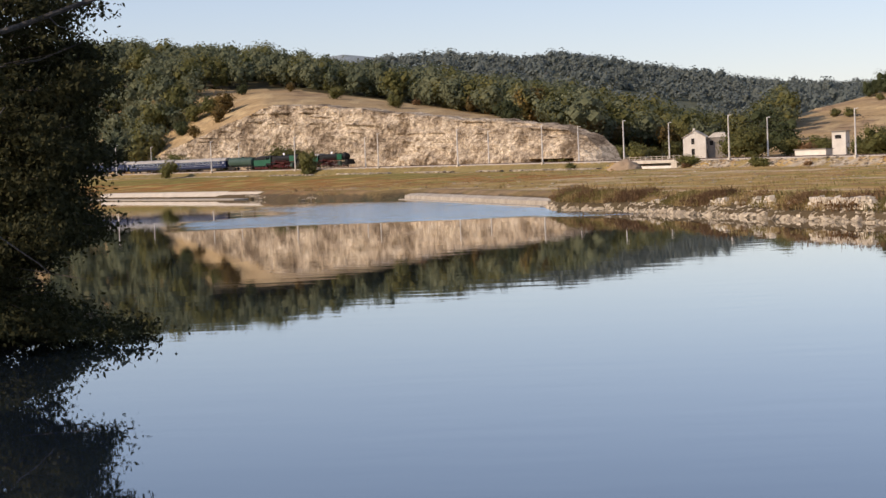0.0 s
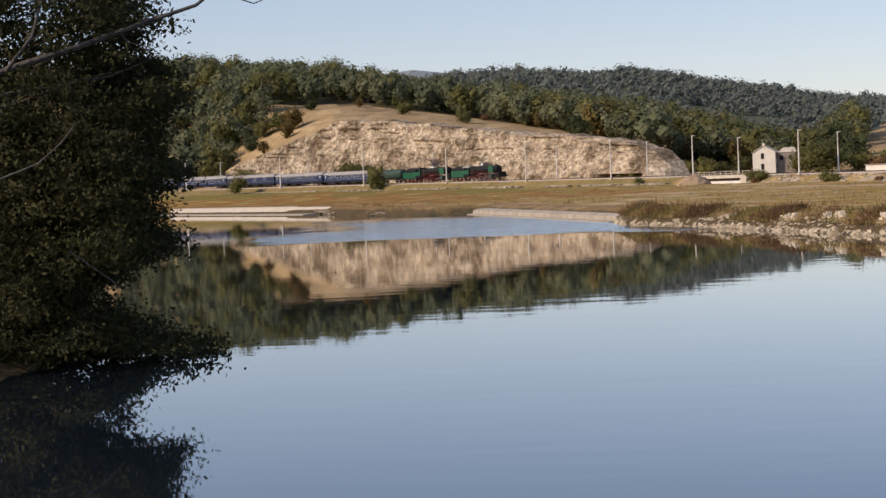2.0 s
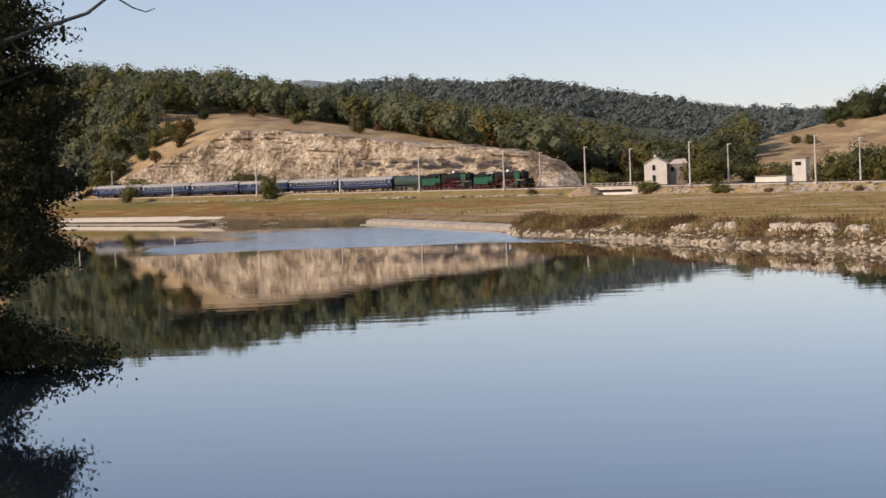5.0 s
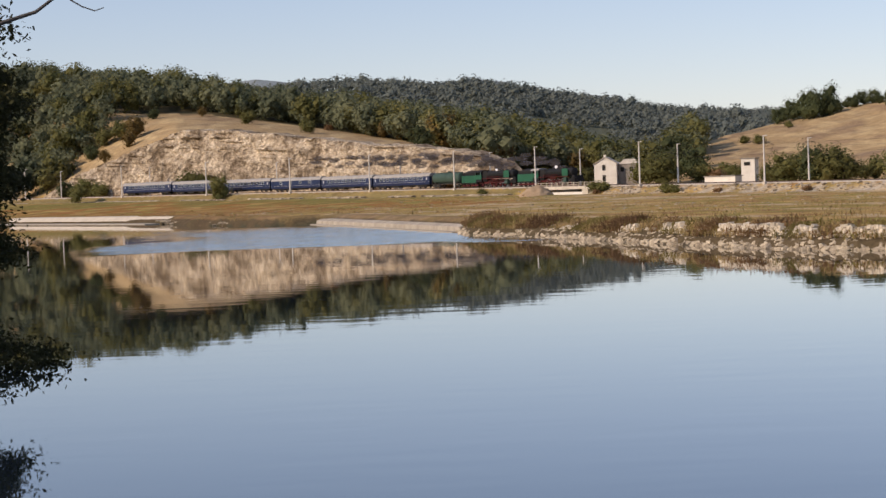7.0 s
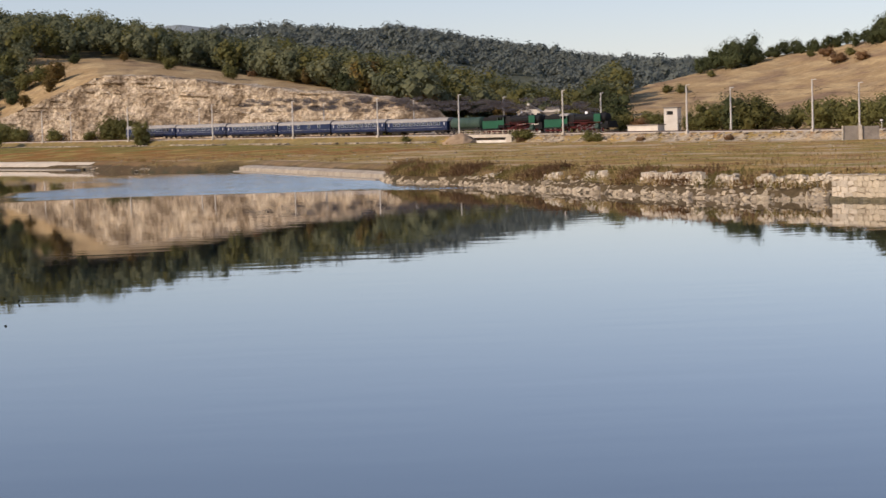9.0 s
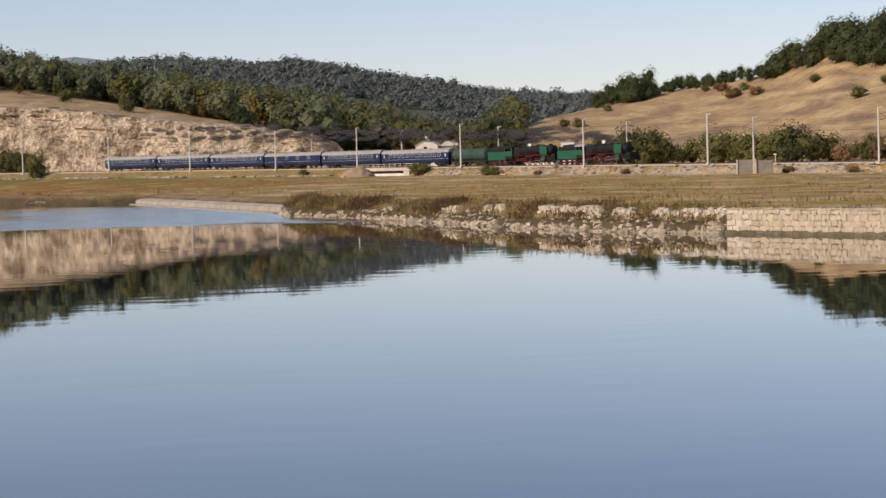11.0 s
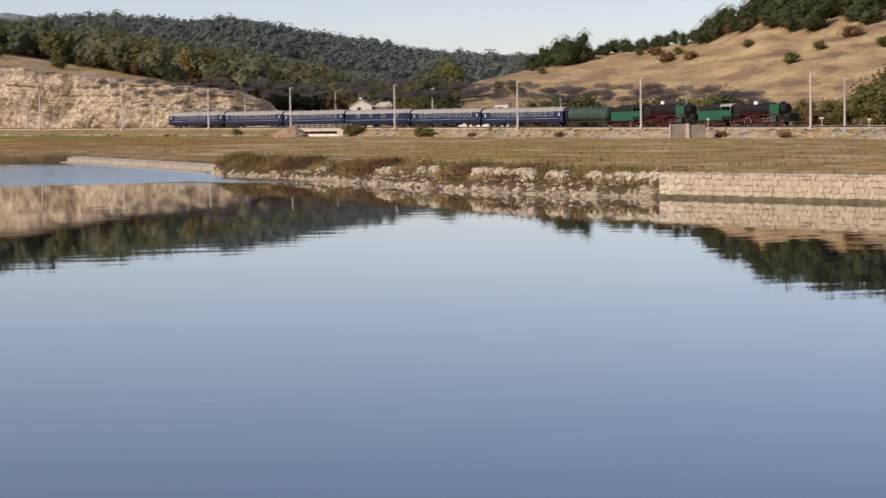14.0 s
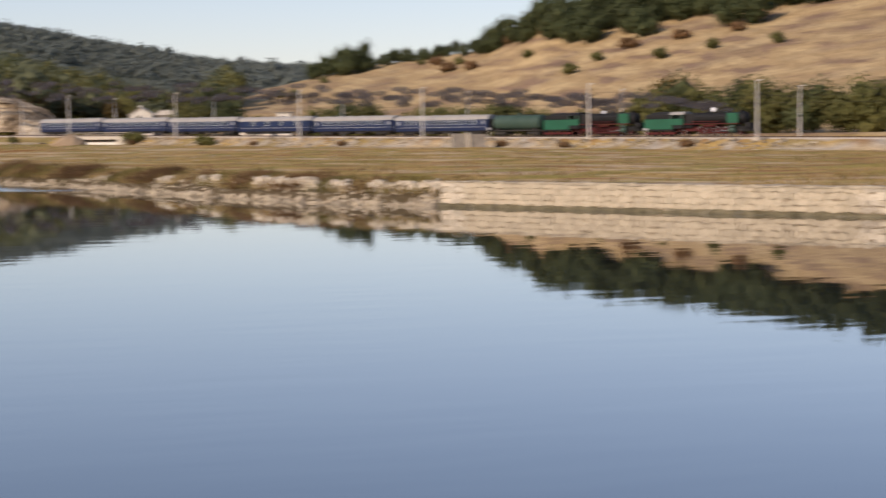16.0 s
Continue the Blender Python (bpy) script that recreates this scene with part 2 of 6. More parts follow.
FAR_A = [-60, -6, -3.8, -2.65, -1.5, -0.3, 1.5, 2.4, 3.55, 4.6, 6.2, 7.6, 8.3, 9.5, 12, 60]
FAR_Z = [150, 150, 220, 230, 220, 170, 170, 209, 217, 209, 140, 158, 155, 130, 110, 120]


# open crest over the quarry: bearing and rise
BROW_A = [-60, -10, -8.6, -8.0, -6.62, -4.97, -3.84, -2.39, -1.09, 1.68, 3.14, 4.0, 4.35, 4.6]
BROW_E = [0.0, 0.0, 0.006, 0.0125, 0.0225, 0.034, 0.0328, 0.0302, 0.0262, 0.0215, 0.0178, 0.0120, 0.006, -0.004]
CREST_A = [-60, -9, -7.5, -5.8, -4.15, -1.73, 0, 1.85, 3.1, 4.5, 5.5]
CREST_E = [0.05, 0.05, 0.046, 0.0415, 0.0400, 0.0342, 0.029, 0.0234, 0.0180, 0.010, -0.002]


def ground_z(x, y):
    x, y = np.asarray(x, float), np.asarray(y, float)
    s, u = track_coords(x, y)
    d = shore_distance(x, y)
    dist = np.hypot(x, y)
    az = np.degrees(np.arctan2(x, y))
    zr = rail_z(s)
    # the meadow on the river side
    toe = zr - 2.1 + np.clip(-s - 40, 0, 120) * 0.004
    shore_top = 1.72
    meadow = shore_top + (toe - shore_top) * smooth(0.25, 1.0, d / (d + np.maximum(u - 8, 0.1))) + 0.16 * waves(x, y, 3, 26, 2) * smooth(4, 12, d)
    bank = np.where(x > 20, 4.6, np.where(s > 65, 3.4, 7.0))
    wall = (y < 136.5) & (x > 30)
    edge = np.where(wall, smooth(0.5, 1.6, d), smooth(-0.5, 1.0, d / bank))
    z = np.where(d > 0, meadow * edge, -np.minimum(-d * 0.4, 2.2))
    # the camera's bank and the tree's bank
    near = (y < 110) & (x < 30) & (d > 0)
    z = np.where(near, np.minimum(3.8, d * np.where(y > 25, 0.22, 0.5)) + 0.1 * waves(x, y, 9, 7), z)
    # embankment
    slope = zr - 0.42 - np.clip(np.abs(u) - 4.4, 0, 99) / 1.6
    z = np.where((u > 0) & (d > 0), np.maximum(z, slope), z)
    # the opening under the bridge
    gap = smooth(91.5, 93.5, s) * (1 - smooth(110.5, 112.5, s)) * (u > 2.6) * (u < 30)
    z = np.where((d > 0) & (gap > 0), z + (np.minimum(z, toe - 0.2) - z) * gap, z)
    # the land behind the line
    back = -u
    flat = zr - 0.9 + 0.25 * waves(x, y, 5, 30)
    nd, nz = np.interp(az, NEAR_A, NEAR_D), np.interp(az, NEAR_A, NEAR_Z)
    brow = np.interp(az, BROW_A, BROW_E) - 0.0008
    crest = np.interp(az, CREST_A, CREST_E)
    shelf = 5.5 + dist * (brow + (crest - brow) * smooth(22, 100, back))
    local = flat + (np.maximum(shelf, flat) - flat) * smooth(16.5, 23.0, back)
    start = np.where(az < 6.5, 95.0, np.interp(az, [6.5, 9, 12, 30], [95, 60, 75, 45]))
    across = np.clip((back - start) / np.maximum(nd - dist + back - start, 1.0), 0, 1)
    hill = local + (nz - local) * np.where(dist > nd, 1.0, across)
    hill += 1.2 * waves(x, y, 11, 90) * across
    mz = np.interp(az, MID_A, MID_Z)
    fz = np.interp(az, FAR_A, FAR_Z) + 5 * waves(x, y, 19, 420, 3)
    low = np.minimum(nz, 14)
    over = np.where(dist < nd, hill, nz + (low - nz) * smooth(0, 240, dist - nd))
    over = np.where(dist > 1000, low + (mz - low) * smooth(1000, 1450, dist) + 4 * waves(x, y, 17, 260) * smooth(1000, 1200, dist) * (1 - smooth(1340, 1455, dist)), over)
    over = np.where(dist > 1460, mz - 60 * smooth(1460, 1900, dist), over)
    over = np.where(dist > 2600, mz - 60 + (fz - mz + 60) * smooth(2600, 3900, dist), over)
    behind = (u < 0) & (y > 60)
    z = np.where(behind, np.where(back < 6, np.maximum(slope, flat), over), z)
    # behind the camera: a plain
    z = np.where(y < -40, 3.8 + 0.4 * waves(x, y, 5, 60), z)
    return z


def mesh_ob(name, verts, faces, mat, smooth_faces=False, parent=None):
    me = bpy.data.meshes.new(name)
    me.from_pydata([tuple(v) for v in verts], [], [tuple(f) for f in faces])
    me.materials.append(mat)
    if smooth_faces:
        me.polygons.foreach_set("use_smooth", [True] * len(me.polygons))
    ob = new(name, me)
    if parent:
        ob.parent = parent
    return ob


# ground sheet: rings about the viewpoint, dense where the valley lies
AZ = np.concatenate([np.arange(-180, -20, 8.0), np.arange(-20, -14.5, 0.5), np.arange(-14.5, 25.5, 0.1), np.arange(25.5, 34, 0.5), np.arange(34, 180, 8.0)])
RD = np.concatenate([np.arange(4, 100, 6.0), np.arange(100, 180, 0.8), np.arange(180, 260, 2.0), np.arange(260, 760, 2.5), np.arange(760, 1000, 12), np.arange(1000, 1500, 18), np.arange(1500, 2300, 50), np.arange(2300, 4000, 110), [4150, 4400, 4900]])
gx = (RD[:, None] * np.sin(np.radians(AZ))[None]).ravel()
gy = (RD[:, None] * np.cos(np.radians(AZ))[None]).ravel()
gz = ground_z(gx, gy)
na, nr = len(AZ), len(RD)
idx = np.arange(na * nr).reshape(nr, na)
nxt = np.roll(idx, -1, 1)
quads = np.stack([idx[:-1], nxt[:-1], nxt[1:], idx[1:]], -1).reshape(-1, 4)
gv = np.stack([gx, gy, gz], 1)
gv = np.vstack([gv, [[0, 0, 3.8]]])
hub = [(len(gv) - 1, int(b), int(a)) for a, b in zip(idx[0], nxt[0])]
ground_me = bpy.data.meshes.new("ground")
ground_me.from_pydata(gv.tolist(), [], [tuple(int(v) for v in q[::-1]) for q in quads] + hub)
ground_me.polygons.foreach_set("use_smooth", [True] * len(ground_me.polygons))
ground = tagged(new("ground", ground_me), "dry autumn meadow, bare hills and river bed", "ground", kind="structure")

# cover of the ground: its base colour by zone
gs, gu = track_coords(gv[:, 0], gv[:, 1])
gd = shore_distance(gv[:, 0], gv[:, 1])
gdist = np.hypot(gv[:, 0], gv[:, 1])
gaz = np.degrees(np.arctan2(gv[:, 0], gv[:, 1]))


def blend(c, tone, k):
    return c + (np.array(tone) - c) * np.clip(k, 0, 1)[:, None]


nA, nB, nC = (waves(gv[:, 0], gv[:, 1], sd, size, octs) for sd, size, octs in ((21, 26, 3), (22, 9, 2), (23, 60, 4)))
cover = np.tile(np.array([0.41, 0.275, 0.095]), (len(gv), 1))
cover = blend(cover, (0.29, 0.215, 0.075), smooth(-0.1, 0.6, nA) * 0.8)                    # greener tufts
cover = blend(cover, (0.26, 0.135, 0.058), smooth(0.05, 0.45, nB) * 0.8)                  # rusty weeds
cover = blend(cover, (0.50, 0.385, 0.24), smooth(0.05, 0.5, waves(gs * 0.35, gu * 1.2, 28, 26, 2)) * (gs > 120) * 0.75)        # trodden earth
cover = blend(cover, (0.215, 0.19, 0.052), ((gu > 5) & (gs < 120)) * smooth(-0.1, 0.35, nA) * 0.85)
cover = blend(cover, (0.25, 0.21, 0.045), (gu > 12) * smooth(0.1, 0.45, waves(gv[:, 0], gv[:, 1], 26, 17, 2)) * 0.75)  # yellow-green weeds
cover = blend(cover, (0.29, 0.135, 0.038), ((gs < 150) & (gu > 16) & (gd < 70)) * smooth(-0.35, 0.25, waves(gv[:, 0], gv[:, 1], 27, 15, 2)) * 0.85)  # russet weeds by the water
cover = blend(cover, (0.46, 0.41, 0.33), (np.abs(gu) < 3.7) * 1.0)                        # stony formation
cover = blend(cover, (0.42, 0.37, 0.29), ((gu > 5) & (gu < 10) & (gs > 85)) * smooth(-0.05, 0.25, nB) * 0.9)
cover = blend(cover, (0.24, 0.185, 0.075), ((gu > 4.2) & (gu < 8.0) & (gs < 85)) * 0.85)
cover = blend(cover, (0.45, 0.39, 0.29), ((gu > 8.0) & (gu < 11.5) & (gs < 85)) * smooth(-0.25, 0.1, nB) * 0.85)
cover = blend(cover, (0.19, 0.17, 0.045), ((gu > 11.5) & (gu < 40) & (gs < 120)) * smooth(-0.2, 0.3, nC) * 0.7)
cover = blend(cover, (0.17, 0.115, 0.06), ((gd < 4) & (gd > -1)) * 0.75)
cover = blend(cover, (0.07, 0.055, 0.032), ((gd < 1.4) & (gd > -1)) * 0.8)
cover = blend(cover, (0.05, 0.055, 0.035), (gd < -0.4) * 1.0)                             # river bed
hillside = (gu < -20)
cover = blend(cover, (0.385, 0.27, 0.135), hillside * 1.0)
cover = blend(cover, (0.22, 0.15, 0.095), hillside * smooth(0.1, 0.6, nC) * 0.6)
cover = blend(cover, (0.40, 0.30, 0.17), hillside * smooth(0.1, 0.6, -nA) * 0.5)
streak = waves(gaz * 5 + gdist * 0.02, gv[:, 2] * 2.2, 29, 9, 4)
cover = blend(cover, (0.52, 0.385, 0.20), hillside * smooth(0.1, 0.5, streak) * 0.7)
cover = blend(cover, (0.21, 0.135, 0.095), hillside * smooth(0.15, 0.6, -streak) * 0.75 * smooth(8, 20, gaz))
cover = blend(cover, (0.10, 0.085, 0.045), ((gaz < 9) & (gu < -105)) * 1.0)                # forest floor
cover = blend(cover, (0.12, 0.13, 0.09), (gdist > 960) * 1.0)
# far mountains: aerial haze painted into their base colour
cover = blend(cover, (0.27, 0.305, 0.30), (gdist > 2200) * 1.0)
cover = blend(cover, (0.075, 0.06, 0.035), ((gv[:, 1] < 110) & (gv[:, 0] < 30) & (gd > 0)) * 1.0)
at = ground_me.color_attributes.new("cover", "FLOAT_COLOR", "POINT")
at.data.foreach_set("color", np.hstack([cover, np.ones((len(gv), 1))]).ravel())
m, n, l, b = shader("ground_cover")
va = n.new("ShaderNodeVertexColor")
va.layer_name = "cover"
tc = n.new("ShaderNodeTexCoord")
hs = n.new("ShaderNodeHueSaturation")
mr = n.new("ShaderNodeMapRange")
n1, n2 = n.new("ShaderNodeTexNoise"), n.new("ShaderNodeTexNoise")
n1.inputs["Scale"].default_value, n1.inputs["Detail"].default_value = 0.35, 8
n2.inputs["Scale"].default_value, n2.inputs["Detail"].default_value = 2.2, 6
n1.inputs["Roughness"].default_value = 0.65
ad = n.new("ShaderNodeMix")
ad.inputs[0].default_value = 0.5
for k in (n1, n2):
    l.new(tc.outputs["Object"], k.inputs["Vector"])
l.new(n1.outputs[0], ad.inputs[2]), l.new(n2.outputs[0], ad.inputs[3])
mr.inputs[1].default_value, mr.inputs[2].default_value, mr.inputs[3].default_value, mr.inputs[4].default_value = 0.32, 0.68, 0.55, 1.45
l.new(ad.outputs[0], mr.inputs[0]), l.new(mr.outputs[0], hs.inputs["Value"])
l.new(va.outputs[0], hs.inputs["Color"]), l.new(hs.outputs[0], b.inputs["Base Color"])
bp = n.new("ShaderNodeBump")
bp.inputs["Strength"].default_value, bp.inputs["Distance"].default_value = 0.6, 0.3
l.new(ad.outputs[0], bp.inputs["Height"]), l.new(bp.outputs[0], b.inputs["Normal"])
b.inputs["Roughness"].default_value, b.inputs["Specular IOR Level"].default_value = 0.95, 0.1
ground_me.materials.append(m)

# ---- water ----
m, n, l, b = shader("river_water")
b.inputs["Base Color"].default_value = (0.010, 0.017, 0.026, 1)
b.inputs["Coat Weight"].default_value, b.inputs["Coat Roughness"].default_value, b.inputs["Coat IOR"].default_value = 0.55, 0.012, 1.33
b.inputs["Roughness"].default_value, b.inputs["IOR"].default_value = 0.015, 1.33
tc, mp = n.new("ShaderNodeTexCoord"), n.new("ShaderNodeMapping")
mp.inputs["Rotation"].default_value = (0, 0, 0.25)
mp.inputs["Scale"].default_value = (0.35, 1.0, 1.0)
l.new(tc.outputs["Object"], mp.inputs["Vector"])
rip, swell = n.new("ShaderNodeTexNoise"), n.new("ShaderNodeTexNoise")
rip.inputs["Scale"].default_value, rip.inputs["Detail"].default_value = 2.2, 3
swell.inputs["Scale"].default_value, swell.inputs["Detail"].default_value = 0.55, 1
l.new(mp.outputs[0], rip.inputs["Vector"]), l.new(mp.outputs[0], swell.inputs["Vector"])
mx = n.new("ShaderNodeMix")
mx.inputs[0].default_value = 0.88
l.new(rip.outputs[0], mx.inputs[2]), l.new(swell.outputs[0], mx.inputs[3])
# a breeze ruffles the far reach of the river
sx = n.new("ShaderNodeSeparateXYZ")
l.new(tc.outputs["Object"], sx.inputs[0])
edge_n = n.new("ShaderNodeTexNoise")
edge_n.inputs["Scale"].default_value = 0.03
l.new(tc.outputs["Object"], edge_n.inputs["Vector"])
yy = n.new("ShaderNodeMath")
yy.operation = "MULTIPLY_ADD"
yy.inputs[1].default_value = 55.0
l.new(edge_n.outputs[0], yy.inputs[0]), l.new(sx.outputs["Y"], yy.inputs[2])
w0 = n.new("ShaderNodeMapRange")
w0.interpolation_type = "SMOOTHSTEP"
w0.inputs[1].default_value, w0.inputs[2].default_value = 222.0, 234.0
l.new(yy.outputs[0], w0.inputs[0])
w1 = n.new("ShaderNodeMapRange")
w1.interpolation_type = "SMOOTHSTEP"
w1.inputs[1].default_value, w1.inputs[2].default_value, w1.inputs[3].default_value, w1.inputs[4].default_value = 335.0, 365.0, 1.0, 0.0
l.new(yy.outputs[0], w1.inputs[0])
band = n.new("ShaderNodeMath")
band.operation = "MULTIPLY"
l.new(w0.outputs[0], band.inputs[0]), l.new(w1.outputs[0], band.inputs[1])
xx = n.new("ShaderNodeMath")
xx.operation = "MULTIPLY_ADD"
xx.inputs[1].default_value = 40.0
l.new(edge_n.outputs[0], xx.inputs[0]), l.new(sx.outputs["X"], xx.inputs[2])
w2 = n.new("ShaderNodeMapRange")
w2.interpolation_type = "SMOOTHSTEP"
w2.inputs[1].default_value, w2.inputs[2].default_value = -10.0, -4.0
l.new(xx.outputs[0], w2.inputs[0])
breeze = n.new("ShaderNodeMath")
breeze.operation = "MULTIPLY"
l.new(band.outputs[0], breeze.inputs[0]), l.new(w2.outputs[0], breeze.inputs[1])
streak_n = n.new("ShaderNodeTexNoise")
streak_n.inputs["Scale"].default_value, streak_n.inputs["Detail"].default_value = 0.16, 3
stm = n.new("ShaderNodeMapping")
stm.inputs["Scale"].default_value = (0.10, 0.9, 1.0)
l.new(tc.outputs["Object"], stm.inputs["Vector"]), l.new(stm.outputs[0], streak_n.inputs["Vector"])
w3 = n.new("ShaderNodeMapRange")
w3.inputs[1].default_value, w3.inputs[2].default_value, w3.inputs[3].default_value = 0.36, 0.52, 0.5
l.new(streak_n.outputs[0], w3.inputs[0])
band = n.new("ShaderNodeMath")
band.operation = "MULTIPLY"
l.new(breeze.outputs[0], band.inputs[0]), l.new(w3.outputs[0], band.inputs[1])
st = n.new("ShaderNodeMath")
st.operation = "MULTIPLY_ADD"
st.inputs[1].default_value, st.inputs[2].default_value = 0.10, 0.0032
l.new(band.outputs[0], st.inputs[0])
bp = n.new("ShaderNodeBump")
bp.inputs["Distance"].default_value = 1.2
l.new(mx.outputs[0], bp.inputs["Height"]), l.new(st.outputs[0], bp.inputs["Strength"])
# normals tilted towards the camera so the ruffled band mirrors higher sky
lean_w = n.new("ShaderNodeVectorMath")
lean_w.operation = "SCALE"
lean_w.inputs[0].default_value = (0.0, -0.046, 0.0)
l.new(band.outputs[0], lean_w.inputs["Scale"])
sum_w = n.new("ShaderNodeVectorMath")
sum_w.operation = "ADD"
l.new(bp.outputs[0], sum_w.inputs[0]), l.new(lean_w.outputs[0], sum_w.inputs[1])
nor_w = n.new("ShaderNodeVectorMath")
nor_w.operation = "NORMALIZE"
l.new(sum_w.outputs[0], nor_w.inputs[0])
l.new(nor_w.outputs[0], b.inputs["Normal"]), l.new(nor_w.outputs[0], b.inputs["Coat Normal"])
water = tagged(mesh_ob("water", [(-140, -70, 0), (130, -70, 0), (130, 575, 0), (-140, 575, 0)], [(0, 1, 2, 3)], m), "calm blue river mirroring hills and sky", "water", kind="structure")


# ---- mesh helpers ----
def box_bm(bm, x0, x1, y0, y1, z0, z1, bevel=0.0):
    r = bmesh.ops.create_cube(bm, size=1.0, matrix=Matrix.Translation(((x0 + x1) / 2, (y0 + y1) / 2, (z0 + z1) / 2)) @ Matrix.Diagonal((x1 - x0, y1 - y0, z1 - z0, 1)))
    if bevel:
        edges = list({e for v in r["verts"] for e in v.link_edges})
        bmesh.ops.bevel(bm, geom=edges, offset=bevel, segments=2, affect="EDGES", profile=0.6)
    return bm


def boxes(*items, bevel=0.0):
    bm = bmesh.new()
    for it in items:
        box_bm(bm, *it, bevel=bevel)
    return bm


def tube(bm, a, b, r0, r1=None, seg=12, caps=True):
    a, b = Vector(a), Vector(b)
    m = Matrix.Translation((a + b) / 2) @ (b - a).to_track_quat("Z", "Y").to_matrix().to_4x4()
    bmesh.ops.create_cone(bm, cap_ends=caps, segments=seg, radius1=r0, radius2=r0 if r1 is None else r1, depth=(b - a).length, matrix=m)
    return bm


def part(name, bm, mat, parent=None, label="", shade=False):
    me = bpy.data.meshes.new(name)
    bm.to_mesh(me)
    bm.free()
    me.materials.append(mat)
    if shade:
        me.polygons.foreach_set("use_smooth", [True] * len(me.polygons))
        me.set_sharp_from_angle(angle=radians(40))
    ob = new(name, me)
    if parent:
        ob.parent = parent
    return tagged(ob, label)


def share(ob, parent, m, name=None):
    """Another piece on the same mesh."""
    o = bpy.data.objects.new(name or ob.name.split(".")[0], ob.data)
    scene.collection.objects.link(o)
    o.parent = parent
    o.matrix_basis = m
    return o


def empty(name, m=None):
    o = new(name)
    o.empty_display_size = 0.5
    if m is not None:
        o.matrix_world = m
    return o


def frame_at(s, u=0.0, z=0.0):
    """A pose on the line whose x looks along it and y away from the river."""
    h = heading(s)
    d, sd = Vector((math.sin(h), math.cos(h), 0)), -side(s)
    p = on_track(s, u, z)
    m = Matrix((d, sd, Vector((0, 0, 1)))).transposed().to_4x4()
    m.translation = p
    return m


def ground_at(x, y):
    return float(ground_z(np.array([x]), np.array([y]))[0])


# ---- railway ----
def railway():
    track = tagged(empty("railway_track"), "single railway track on a pale ballast bed", "railway track", kind="structure")
    ss = np.arange(-330, 420, 3.0)
    prof = [(-3.4, -0.75), (-2.3, -0.22), (2.3, -0.22), (3.4, -0.75)]
    v, f = [], []
    for s in ss:
        for u, z in prof:
            v.append(on_track(s, u, z))
    for i in range(len(ss) - 1):
        for j in range(3):
            a = i * 4 + j
            f.append((a, a + 1, a + 5, a + 4))
    bed = mesh_ob("ballast_bed", v, f, MAT["ballast"], False, track)
    for off in (-0.7175, 0.7175):
        v, f = [], []
        pr = [(-0.035, -0.16), (-0.035, 0.0), (0.035, 0.0), (0.035, -0.16)]
        for s in ss:
            for u, z in pr:
                v.append(on_track(s, u + off, z))
        for i in range(len(ss) - 1):
            for j in range(4):
                a = i * 4 + j
                b2 = i * 4 + (j + 1) % 4
                f.append((a, b2, b2 + 4, a + 4))
        mesh_ob("rail", v, f, MAT["rail"], False, track)
    bm = bmesh.new()
    box_bm(bm, -0.13, 0.13, -1.25, 1.25, -0.24, -0.13)
    slp = part("sleeper", bm, MAT["grey_concrete"], track)
    slp.matrix_basis = frame_at(0)
    ks = [s for s in np.arange(90, 290, 0.68)][:295]
    for s in ks:
        share(slp, track, frame_at(s))


railway()


def catenary_mast(s, u, height, arm_dir):
    top = float(rail_z(s))
    p = on_track(s, u)
    base = min(ground_at(p.x, p.y), top - 0.3)
    m = frame_at(s, u)
    m.translation.z = base - 0.3
    o = empty("catenary_mast", m)
    h = height
    bm = bmesh.new()
    tube(bm, (0, 0, 0), (0, 0, h), 0.21, 0.13, 10)
    part("post", bm, MAT["pole"], o, shade=True)
    part("footing", boxes((-0.35, 0.35, -0.35, 0.35, 0, 0.7), bevel=0.04), MAT["concrete"], o)
    bm = bmesh.new()
    k = arm_dir
    tube(bm, (0, 0, h - 2.4), (0, k * 2.9, h - 1.9), 0.035, seg=6)
    tube(bm, (0, 0, h - 0.9), (0, k * 2.5, h - 1.95), 0.03, seg=6)
    tube(bm, (0, k * 2.9, h - 1.9), (0, k * 2.1, h - 3.0), 0.03, seg=6)
    part("bracket_arm", bm, MAT["under"], o)
    bm = bmesh.new()
    tube(bm, (-0.05, 0, h - 0.2), (0.75, 0, h - 0.05), 0.05, seg=6)
    box_bm(bm, 0.55, 1.05, -0.13, 0.13, h - 0.14, h + 0.02, bevel=0.02)
    part("insulator_arm", bm, MAT["pole"], o, "pale short arm with insulator")
    return tagged(o, "pale concrete catenary mast beside the railway", "catenary mast", "catenary masts along the line")


def s_at(az, u):
    """How far along the line a point at that offset shows at a bearing."""
    ss = np.arange(-300, 400, 0.5)
    pts = [on_track(s, u) for s in ss]
    return float(np.interp(az, [math.degrees(math.atan2(p.x, p.y)) for p in pts], ss))


for az in (-12.5, -9.4, -6.7, -4.3, -1.9, 0.4, 2.85, 5.2, 8.2, 11.75, 15.3, 20.1, 24.9):
    catenary_mast(s_at(az + 0.13, 4.2), 4.2, 10.3, 1)
for az in (-8.4, -5.9, -2.27, 1.3, 3.9, 6.5, 9.3, 13.0, 16.6, 21.05, 26.1):
    catenary_mast(s_at(az + 0.13, -6.4), -6.4, 10.0, -1)


